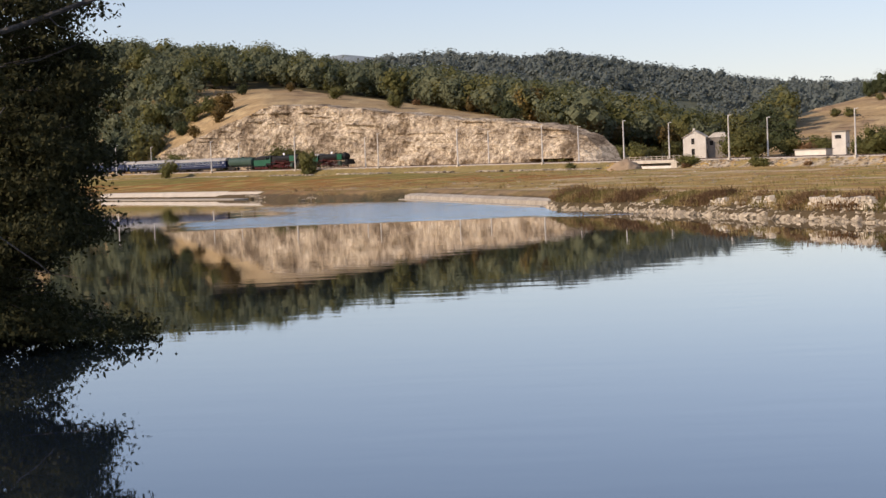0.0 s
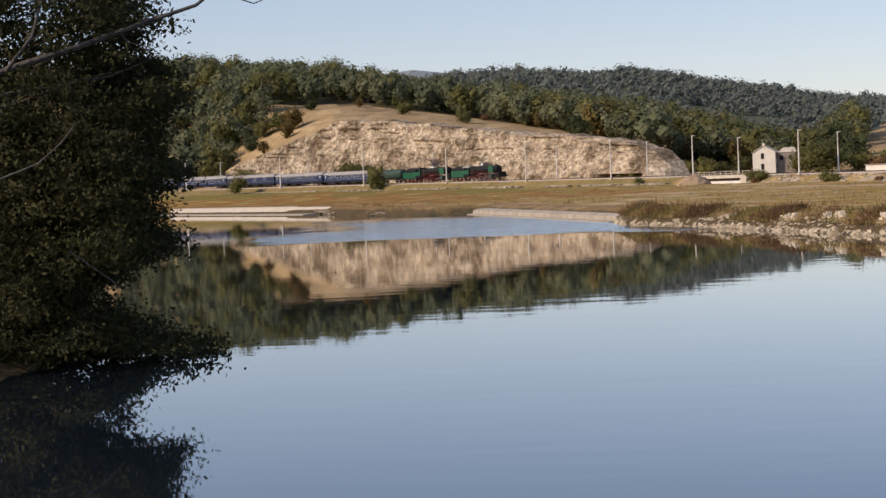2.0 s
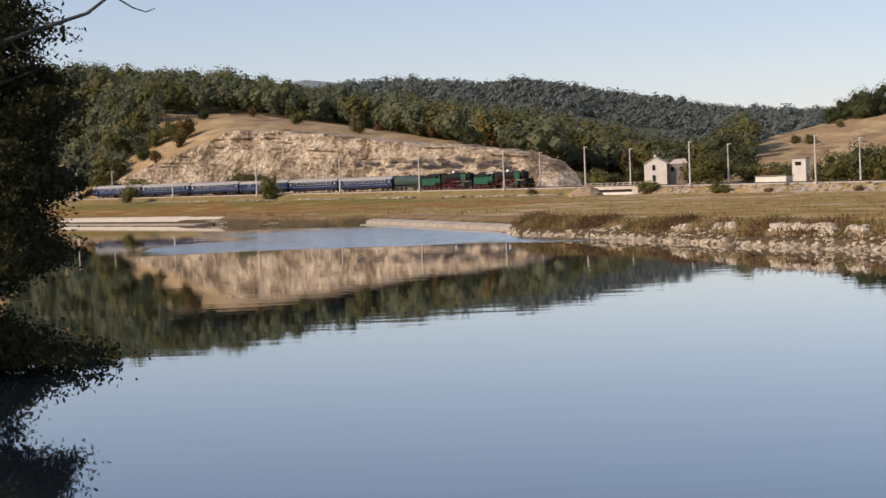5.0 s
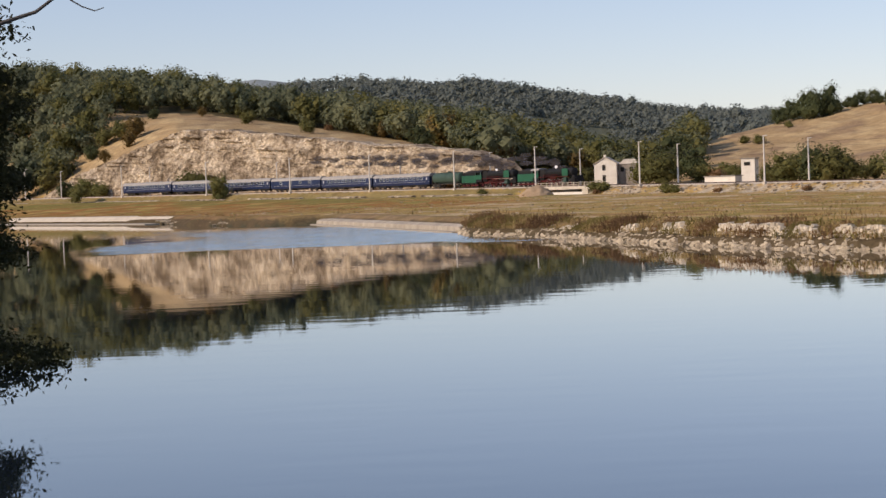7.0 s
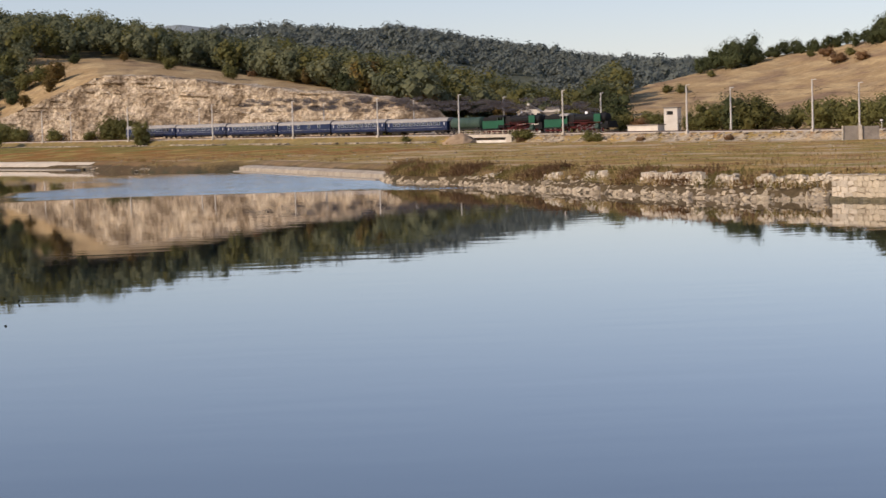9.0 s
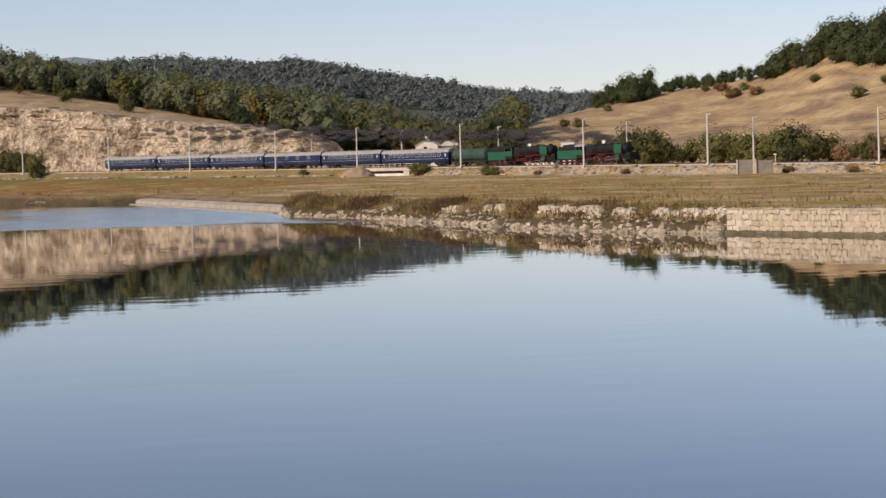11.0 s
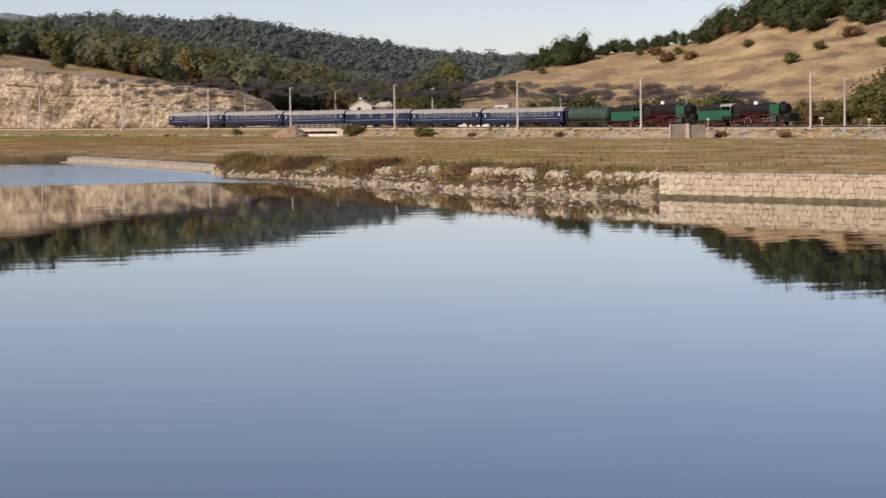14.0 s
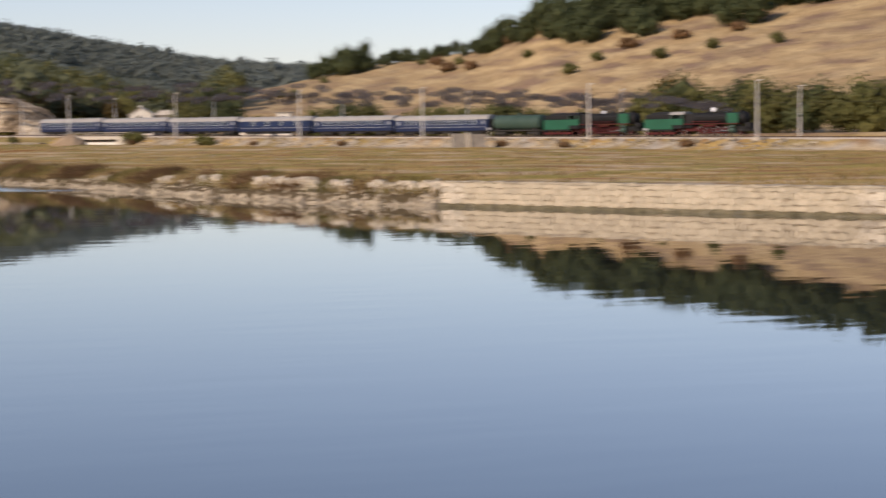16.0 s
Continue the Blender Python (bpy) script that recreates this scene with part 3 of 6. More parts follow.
def bridge():
    # a culvert bridge under the line
    c = frame_at(102, 0)
    o = empty("railway_bridge", c)
    part("deck", boxes((-12, 12, -4.6, 3.4, -0.95, -0.26), bevel=0.03), MAT["concrete"], o)
    part("abutment", boxes((-11.8, -9.6, -7.0, 3.3, -3.4, -0.96), bevel=0.05), MAT["concrete"], o)
    part("abutment", boxes((9.6, 11.8, -7.0, 3.3, -3.4, -0.96), bevel=0.05), MAT["concrete"], o)
    part("wing_wall", boxes((-9.59, 9.59, -6.6, -6.1, -3.4, -1.55), bevel=0.05), MAT["render_white"], o, "bright low concrete apron wall")
    # the shade below the deck, painted as a near-black plate
    part("shadow_gap", boxes((-9.55, 9.55, -6.0, 3.2, -2.4, -2.3)), MAT["shade_dark"], o, "dark plate standing for the shade under the deck")
    bm = bmesh.new()
    box_bm(bm, -12, 12, -4.56, -4.48, 0.62, 0.70)
    box_bm(bm, -12, 12, -4.56, -4.48, 0.15, 0.21)
    part("handrail", bm, MAT["concrete"], o)
    pst = part("rail_post", boxes((-0.07, 0.07, -4.58, -4.46, -0.25, 0.75)), MAT["concrete"], o)
    pst.matrix_basis = Matrix.Translation((-11.8, 0, 0))
    for i in range(1, 12):
        share(pst, o, Matrix.Translation((-11.8 + i * 23.6 / 11, 0, 0)))
    return tagged(o, "low concrete railway bridge with pale abutments and handrail", "bridge", kind="structure")


bridge()


# ---- train ----
SPEED, S_TANK = 20.33, -101.65  # metres a second; the coach front at 0 s


def s_of(t, offset):
    return S_TANK + SPEED * t + offset


def wheel_bm(r, width, spokes=0):
    bm = bmesh.new()
    tube(bm, (0, -width / 2, 0), (0, width / 2, 0), r, seg=20)
    return bm


def ring_bm(r0, r1, y0, y1, seg=24):
    bm = bmesh.new()
    rows = []
    for i in range(seg):
        a = 2 * math.pi * i / seg
        c, s = math.cos(a), math.sin(a)
        rows.append([bm.verts.new((c * r, y, s * r)) for r, y in ((r0, y0), (r1, y0), (r1, y1), (r0, y1))])
    for i in range(seg):
        a, b2 = rows[i], rows[(i + 1) % seg]
        for j in range(4):
            bm.faces.new((a[j], a[(j + 1) % 4], b2[(j + 1) % 4], b2[j]))
    bmesh.ops.recalc_face_normals(bm, faces=bm.faces)
    return bm


def bogie(parent, x, wheel_r=0.46, base=2.5, n=2, mat="under"):
    b = part("bogie", boxes((x - base / 2 - 0.7, x + base / 2 + 0.7, -1.05, -0.9, 0.35, 0.75), (x - base / 2 - 0.7, x + base / 2 + 0.7, 0.9, 1.05, 0.35, 0.75), (x - 0.5, x + 0.5, -0.95, 0.95, 0.4, 0.7), bevel=0.03), MAT[mat], parent)
    for i in range(n):
        wx = x - base / 2 + base * i / max(n - 1, 1)
        bm = bmesh.new()
        for sy in (-0.75, 0.75):
            tube(bm, (wx, sy - 0.07, wheel_r), (wx, sy + 0.07, wheel_r), wheel_r, seg=18)
        tube(bm, (wx, -0.7, wheel_r), (wx, 0.7, wheel_r), 0.08, seg=8)
        part("wheelset", bm, MAT["under"], b, shade=True)
    return b


def coach(length, doors, windows, label):
    o = empty("railway_coach")
    L2 = length / 2
    # body shell with a slight tumblehome
    bm = bmesh.new()
    pr = [(-1.40, 0.95), (-1.44, 1.5), (-1.44, 2.1), (-1.36, 3.15), (1.36, 3.15), (1.44, 2.1), (1.44, 1.5), (1.40, 0.95)]
    ends = []
    for x in (-L2, L2):
        ends.append([bm.verts.new((x, y, z)) for y, z in pr])
    k = len(pr)
    for j in range(k):
        bm.faces.new((ends[0][j], ends[0][(j + 1) % k], ends[1][(j + 1) % k], ends[1][j]))
    bm.faces.new(ends[0]), bm.faces.new(ends[1][::-1])
    bmesh.ops.recalc_face_normals(bm, faces=bm.faces)
    part("body", bm, MAT["blue"], o)
    bm = bmesh.new()
    pr = [(1.42 * math.cos(a), 3.15 + 0.88 * math.sin(a)) for a in np.linspace(0, math.pi, 12)]
    pr = [(1.42, 3.10)] + pr + [(-1.42, 3.10)]
    ends = [[bm.verts.new((x, y, z)) for y, z in pr] for x in (-L2 - 0.05, L2 + 0.05)]
    k = len(pr)
    for j in range(k):
        bm.faces.new((ends[0][j], ends[0][(j + 1) % k], ends[1][(j + 1) % k], ends[1][j]))
    bm.faces.new(ends[0]), bm.faces.new(ends[1][::-1])
    bmesh.ops.recalc_face_normals(bm, faces=bm.faces)
    roof = part("roof", bm, MAT["roof"], o, "weathered pale grey roof", shade=True)
    for x in np.arange(-L2 + 3, L2 - 2, 3.6):
        part("roof_vent", boxes((x - 0.25, x + 0.25, -0.25, 0.25, 3.98, 4.14), bevel=0.04), MAT["roof"], roof)
    # windows: frame and pane
    fr = pane = None
    for sy in (-1, 1):
        for i in range(windows):
            x = -L2 + 2.6 + (length - 5.2) * (i + 0.5) / windows
            w = min(1.2, (length - 5.2) / windows * 0.62)
            tilt = Matrix.Translation((x, sy * 1.405, 2.62)) @ Matrix.Rotation(sy * 0.076, 4, "X")
            if fr is None:
                bm = boxes((-w / 2 - 0.06, w / 2 + 0.06, -0.03, 0.03, 0.40, 0.46), (-w / 2 - 0.06, w / 2 + 0.06, -0.03, 0.03, -0.46, -0.40),
                           (-w / 2 - 0.06, -w / 2, -0.03, 0.03, -0.40, 0.40), (w / 2, w / 2 + 0.06, -0.03, 0.03, -0.40, 0.40), (-w / 2, w / 2, -0.028, 0.028, 0.13, 0.17))
                fr = part("window_frame", bm, MAT["cream"], o)
                pane = part("window_pane", boxes((-w / 2, w / 2, -0.018, 0.018, -0.4, 0.4)), MAT["glass"], o)
                fr.matrix_basis = pane.matrix_basis = tilt
            else:
                share(fr, o, tilt), share(pane, o, tilt)
        for x in (-L2 + 1.1, L2 - 1.1):
            d = part("door", boxes((x - 0.42, x + 0.42, sy * 1.45 - 0.02, sy * 1.45 + 0.02, 1.0, 3.05), bevel=0.015), MAT["blue"], o)
            part("door_window", boxes((x - 0.24, x + 0.24, sy * 1.462 - 0.02, sy * 1.462 + 0.02, 2.15, 2.85)), MAT[doors], d, "pale door window")
        part("waist_stripe", boxes((-L2, L2, sy * 1.452 - 0.012, sy * 1.452 + 0.012, 1.62, 1.68)), MAT["cream"], o)
    part("underframe", boxes((-L2 + 0.1, L2 - 0.1, -1.2, 1.2, 0.72, 0.97), (-4.5, -1.5, -1.15, 1.15, 0.35, 0.8), (0.5, 3.2, -1.1, 1.1, 0.4, 0.8), bevel=0.03), MAT["under"], o)
    for x in (-L2 - 0.15, L2 + 0.15):
        part("gangway", boxes((x - 0.22, x + 0.22, -0.6, 0.6, 1.0, 3.1), bevel=0.05), MAT["under"], o)
    bogie(o, -L2 + 3.6), bogie(o, L2 - 3.6)
    return tagged(o, label, "railway coach", "coaches of the train")


def tank_wagon():
    o = empty("tank_wagon")
    bm = bmesh.new()
    R, L2, zc = 1.42, 5.7, 2.55
    rings = [(-L2 - 0.42, 0.35), (-L2 - 0.30, 0.95), (-L2, R), (L2, R), (L2 + 0.30, 0.95), (L2 + 0.42, 0.35)]
    vs = [[bm.verts.new((x, r * math.cos(a), zc + r * math.sin(a))) for a in np.linspace(0, 2 * math.pi, 28, endpoint=False)] for x, r in rings]
    for i in range(len(vs) - 1):
        for j in range(28):
            bm.faces.new((vs[i][j], vs[i][(j + 1) % 28], vs[i + 1][(j + 1) % 28], vs[i + 1][j]))
    bm.faces.new(vs[0]), bm.faces.new(vs[-1][::-1])
    bmesh.ops.recalc_face_normals(bm, faces=bm.faces)
    tank = part("tank", bm, MAT["dull_green"], o, shade=True)
    for x in (-3.4, 0, 3.4):
        part("band", ring_x(R + 0.025, x - 0.05, x + 0.05, zc), MAT["dull_green"], tank)
    bm = bmesh.new()
    tube(bm, (0, 0, zc + R - 0.1), (0, 0, zc + R + 0.35), 0.45, seg=16)
    part("manhole", bm, MAT["dull_green"], tank, shade=True)
    part("walkway", boxes((-5, 5, -0.3, 0.3, zc + R + 0.04, zc + R + 0.10)), MAT["under"], tank)
    part("underframe", boxes((-6.4, 6.4, -1.2, -0.9, 0.9, 1.15), (-6.4, 6.4, 0.9, 1.2, 0.9, 1.15), (-6.4, -6.1, -1.2, 1.2, 0.85, 1.2), (6.1, 6.4, -1.2, 1.2, 0.85, 1.2), (-5, -4.4, -1.2, 1.2, 1.0, 1.5), (4.4, 5, -1.2, 1.2, 1.0, 1.5), bevel=0.02), MAT["under"], o)
    bogie(o, -4.3, base=1.8), bogie(o, 4.3, base=1.8)
    return tagged(o, "dull green tank wagon behind the locomotives", "tank wagon")


def ring_x(r, x0, x1, zc, seg=28):
    bm = bmesh.new()
    bmesh.ops.create_cone(bm, cap_ends=True, segments=seg, radius1=r, radius2=r, depth=x1 - x0, matrix=Matrix.Translation(((x0 + x1) / 2, 0, zc)) @ Matrix.Rotation(math.pi / 2, 4, "Y"))
    return bm


DRIVERS, DRIVER_R = (-2.75, -0.92, 0.92, 2.75), 0.82
AXLES = []  # turning parts: object, x, radius
RODS = []


def locomotive(label, rims):
    """Engine with its tender; x forward, 24 m over the buffers."""
    o = empty("steam_locomotive")
    X = 3.1  # middle of the driving wheels
    # boiler
    boiler = part("boiler", ring_x(1.0, X - 4.4, X + 3.9, 3.1), MAT["black"], o, shade=True)
    for x in (X - 3.4, X - 1.6, X + 0.2, X + 2.0, X + 3.4):
        part("boiler_band", ring_x(1.02, x - 0.04, x + 0.04, 3.1), MAT["black"], boiler)
    part("smokebox", ring_x(1.04, X + 3.9, X + 6.5, 3.1), MAT["black"], o, shade=True)
    bm = bmesh.new()
    bmesh.ops.create_uvsphere(bm, u_segments=20, v_segments=10, radius=0.97, matrix=Matrix.Translation((X + 6.5, 0, 3.1)) @ Matrix.Diagonal((0.22, 1, 1, 1)))
    part("smokebox_door", bm, MAT["black"], o, shade=True)
    bm = bmesh.new()
    tube(bm, (X + 5.3, 0, 3.9), (X + 5.3, 0, 4.45), 0.42, 0.46, 18)
    part("chimney", bm, MAT["black"], o, shade=True)
    for x, r, h in ((X + 3.0, 0.42, 4.34), (X + 1.0, 0.48, 4.38), (X - 1.6, 0.40, 4.32)):
        bm = bmesh.new()
        tube(bm, (x, 0, 3.7), (x, 0, h - 0.15), r, seg=18)
        bmesh.ops.create_uvsphere(bm, u_segments=18, v_segments=8, radius=r, matrix=Matrix.Translation((x, 0, h - 0.15)) @ Matrix.Diagonal((1, 1, 0.4, 1)))
        part("dome", bm, MAT["black"], o, shade=True)
    part("firebox", boxes((X - 6.3, X - 4.3, -1.05, 1.05, 1.4, 4.05), bevel=0.3), MAT["black"], o)
    # cab: green lower sides, dark posts round the windows, arched roof
    C0, C1 = X - 8.8, X - 6.2
    cab = part("cab", boxes((C0 + 0.3, C1, -1.40, 1.40, 1.35, 1.98), bevel=0.03), MAT["black"], o)
    for sy in (-1.45, 1.45):
        part("cab_side", boxes((C0, C1, sy - 0.03, sy + 0.03, 2.0, 3.1), bevel=0.01), MAT["green"], cab, "green cab side sheet")
    part("cab_front", boxes((C1 - 0.06, C1, -1.41, 1.41, 2.0, 3.85)), MAT["black"], cab, "black cab front")
    for sy in (-1.45, 1.45):
        for x0, x1 in ((C0, C0 + 0.22), (C0 + 1.2, C0 + 1.32), (C1 - 0.5, C1)):
            part("cab_post", boxes((x0, x1, sy - 0.03, sy + 0.03, 3.1, 3.82)), MAT["dull_green"], cab)
    bm = bmesh.new()
    pr = [(1.55 * math.cos(a), 3.80 + 0.55 * math.sin(a)) for a in np.linspace(0, math.pi, 10)]
    e2 = [[bm.verts.new((x, y, z)) for y, z in pr] for x in (C0 - 0.3, C1 + 0.2)]
    for j in range(9):
        bm.faces.new((e2[0][j], e2[0][j + 1], e2[1][j + 1], e2[1][j]))
    bm.faces.new(e2[0]), bm.faces.new(e2[1])
    bmesh.ops.recalc_face_normals(bm, faces=bm.faces)
    # pale grey on the leading engine's roof paints in a highlight
    part("cab_roof", bm, MAT["roof"] if rims == "white" else MAT["black"], cab, "arched sheet-metal cab roof", shade=True)
    for sy in (-1, 1):
        part("smoke_deflector", boxes((X + 3.2, X + 5.5, sy * 1.40 - 0.02, sy * 1.40 + 0.02, 2.2, 3.98), bevel=0.012), MAT["green"], o, "green smoke deflector plate")
        part("running_board", boxes((X - 6.1, X + 5.6, sy * 1.2 - 0.28, sy * 1.2 + 0.28, 2.05, 2.22)), MAT["red"], o, "red running board edge")
        part("cylinder", ring_y(X + 4.1, sy), MAT["dull_green"], o, "green cylinder block", shade=True)
        bm = bmesh.new()
        tube(bm, (X - 4.2, sy * 1.04, 3.3), (X + 5.0, sy * 1.04, 3.42), 0.05, seg=8)
        part("boiler_pipe", bm, MAT["black"], o)
        part("air_tank", ring_tank(X - 2.0, X + 0.6, sy * 1.14, 1.78, 0.2), MAT["red"], o, "red air reservoir", shade=True)
        part("reversing_rod", boxes((X - 4.6, X + 1.5, sy * 1.25 - 0.03, sy * 1.25 + 0.03, 2.5, 2.6)), MAT["red"], o, "thin red rod")
        bm = bmesh.new()
        for zz in (1.9, 2.5, 3.1):
            box_bm(bm, X + 5.75, X + 6.1, sy * 1.3 - 0.05, sy * 1.3 + 0.05, zz - 0.6, zz - 0.5)
        part("step", bm, MAT["black"], o)
    part("frame", boxes((X - 8.4, X + 4.4, -0.62, -0.52, 0.85, 1.75), (X - 8.4, X + 4.4, 0.52, 0.62, 0.85, 1.75), bevel=0.02), MAT["red"], o, "red main frame")
    part("buffer_beam", boxes((X + 8.0, X + 8.2, -1.4, 1.4, 0.85, 1.5), bevel=0.03), MAT["black"], o)
    part("front_platform", boxes((X + 6.6, X + 8.1, -1.35, 1.35, 1.5, 1.58)), MAT["black"], o)
    for sy in (-0.88, 0.88):
        bm = bmesh.new()
        tube(bm, (X + 8.2, sy, 1.06), (X + 8.65, sy, 1.06), 0.09, seg=10)
        tube(bm, (X + 8.65, sy, 1.06), (X + 8.72, sy, 1.06), 0.25, seg=16)
        part("buffer", bm, MAT["black"], o, shade=True)
        bm = bmesh.new()
        tube(bm, (X + 8.0, sy, 1.72), (X + 8.22, sy, 1.72), 0.16, seg=14)
        part("lamp", bm, MAT["black"], o, shade=True)
    # wheels
    for dx in DRIVERS:
        wheelset(o, X + dx, DRIVER_R, True, rims)
    wheelset(o, X + 5.6, 0.5, False, rims), wheelset(o, X - 6.5, 0.62, False, rims)
    for sy in (-1, 1):
        rod = part("coupling_rod", boxes((X - 2.95, X + 2.95, -0.04, 0.04, -0.09, 0.09), bevel=0.02), MAT["red"], o, "red coupling rod")
        rod.location = (0, sy * 0.98, DRIVER_R)
        RODS.append((rod, sy))
        bm = bmesh.new()
        tube(bm, (X + 0.9, sy * 1.1, DRIVER_R), (X + 3.5, sy * 1.1, 1.0), 0.06, seg=8)
        part("piston_rod", bm, MAT["steel"], o, "bright steel piston rod")
    # tender
    T = -7.6
    part("tender_tank", boxes((T - 4.1, T + 2.1, -1.45, 1.45, 1.25, 3.05), bevel=0.06), MAT["green"], o)
    part("coal_bunker", boxes((T - 3.9, T + 2.0, -1.3, 1.3, 3.05, 3.9), bevel=0.12), MAT["black"], o)
    part("coal_load", lump(T - 0.9, 2.8, 1.15, 3.85, 0.5), MAT["coal"], o, "heaped black coal")
    part("tender_frame", boxes((T - 4.4, T + 2.4, -1.3, 1.3, 0.95, 1.24), bevel=0.02), MAT["black"], o, "dark red tender frame")
    part("front_frame", boxes((X + 4.4, X + 8.0, -0.75, 0.75, 0.8, 1.7), (X + 6.9, X + 8.0, -1.3, 1.3, 1.58, 2.3), bevel=0.05), MAT["black"], o)
    bogie(o, T - 2.7, 0.5, 1.9, mat="red"), bogie(o, T + 0.9, 0.5, 1.9, mat="red")
    for sy in (-0.88, 0.88):
        bm = bmesh.new()
        tube(bm, (T - 4.8, sy, 1.06), (T - 4.4, sy, 1.06), 0.2, 0.1, seg=12)
        part("buffer", bm, MAT["black"], o, shade=True)
    return tagged(o, label, "steam locomotive", "locomotives of the train")


def ring_y(x, sy):
    bm = bmesh.new()
    tube(bm, (x - 0.65, sy * 1.12, 1.0), (x + 0.65, sy * 1.12, 1.0), 0.40, seg=16)
    tube(bm, (x - 0.55, sy * 1.05, 1.65), (x + 0.55, sy * 1.05, 1.65), 0.26, seg=14)
    return bm


def ring_tank(x0, x1, y, z, r):
    bm = bmesh.new()
    tube(bm, (x0, y, z), (x1, y, z), r, seg=14)
    return bm


def lump(x, lx, ly, z, h):
    bm = bmesh.new()
    bmesh.ops.create_icosphere(bm, subdivisions=4, radius=1.0)
    for v in bm.verts:
        k = 1 + 0.18 * noise.noise(v.co * 4) + 0.1 * noise.noise(v.co * 9)
        v.co = Vector((x + v.co.x * lx * k, v.co.y * ly * k, z + v.co.z * h * k))
    return bm


def wheelset(o, x, r, driver, rims):
    bm = bmesh.new()
    tube(bm, (0, -0.66, 0), (0, 0.66, 0), 0.09, seg=8)
    for sy in (-0.76, 0.76):
        tube(bm, (0, sy - 0.06, 0), (0, sy + 0.06, 0), r * 0.22, seg=12)
        for i in range(10):
            a = 2 * math.pi * i / 10
            tube(bm, (math.cos(a) * r * 0.2, sy, math.sin(a) * r * 0.2), (math.cos(a) * r * 0.9, sy, math.sin(a) * r * 0.9), 0.045, seg=5)
        if driver:
            box_bm(bm, -r * 0.75, -r * 0.3, sy - 0.05, sy + 0.05, -r * 0.5, r * 0.5)
    w = part("wheelset", bm, MAT["red"], o, "red spoked wheels with %s rims" % rims)
    w.location = (x, 0, r)
    for sy in (-0.76, 0.76):
        part("tyre", ring_bm(r * 0.86, r, sy - 0.075, sy + 0.07), MAT["black"], w, "black tyre", shade=True)
        k = -1 if sy < 0 else 1
        part("rim", ring_bm(r * 0.92, r * 0.975, sy + k * 0.07 - 0.01, sy + k * 0.07 + 0.014), MAT[rims], w, "%s-painted rim" % rims)
    AXLES.append((w, x, r))


def smoke_puff(i, mat="smoke", lx=4.0, r=0.92, name="smoke_puff", sheets=1):
    """A puff: thin curved veils, one behind the other."""
    rnd = random.Random(i)
    bm = bmesh.new()
    uv = bm.loops.layers.uv.new("UVMap")
    for k in range(sheets):
        c = Vector((rnd.uniform(-0.2, 0.2) * lx, rnd.uniform(-0.4, 0.1) * r, rnd.uniform(-0.08, 0.08) * r))
        w, h = rnd.uniform(0.75, 1.05) * lx, rnd.uniform(0.8, 0.9) * r
        turn = Matrix.Rotation(rnd.uniform(-0.06, 0.06), 3, "Z") @ Matrix.Rotation(rnd.uniform(-0.3, 0.3), 3, "X")
        grid = [[bm.verts.new(c + turn @ Vector((a * w, 0.2 * r * (a * a + b2 * b2), b2 * h))) for b2 in (-1, -0.33, 0.33, 1)] for a in (-1, -0.33, 0.33, 1)]
        for p in range(3):
            for q in range(3):
                fc = bm.faces.new((grid[p][q], grid[p + 1][q], grid[p + 1][q + 1], grid[p][q + 1]))
                for lp, (da, db) in zip(fc.loops, ((0, 0), (1, 0), (1, 1), (0, 1))):
                    lp[uv].uv = ((p + da) / 3, (q + db) / 3)
    p = part(name, bm, MAT[mat], shade=True)
    if mat == "smoke":
        return tagged(p, "thin drifting wisp of dark grey coal smoke", "smoke", "smoke over the train")
    return tagged(p, "small white puff of steam over the locomotive", "steam", "steam over the train")


# offset of each vehicle's middle from the front of the first coach
VEHICLES = []
proto26 = coach(25.7, "cream", 12, "dark blue passenger coach with a pale grey roof")
VEHICLES.append((proto26, -13.2))
proto24 = coach(23.9, "cream", 11, "dark blue passenger coach with a pale grey roof")
VEHICLES.append((proto24, -38.7))
VEHICLES.append((coach(23.9, "blue", 4, "dark blue luggage coach with few windows"), -63.3))
for off in (-87.9, -112.5, -137.1):
    VEHICLES.append((copy_thing(proto24, Matrix()), off))
tank = tank_wagon()
VEHICLES.append((tank, 6.9))
loco2 = locomotive("green and black steam locomotive with red spoked wheels and tender", "red")
VEHICLES.append((loco2, 25.8))
loco1 = locomotive("leading green and black steam locomotive with white wheel rims", "white")
VEHICLES.append((loco1, 49.7))
PUFFS = [smoke_puff(i) for i in range(8)]
for i in range(8, 232):
    PUFFS.append(copy_thing(PUFFS[i % 8], Matrix()))
STEAM = [smoke_puff(100 + i, "steam", 0.7, 0.55, "steam_puff", 5) for i in range(2)]


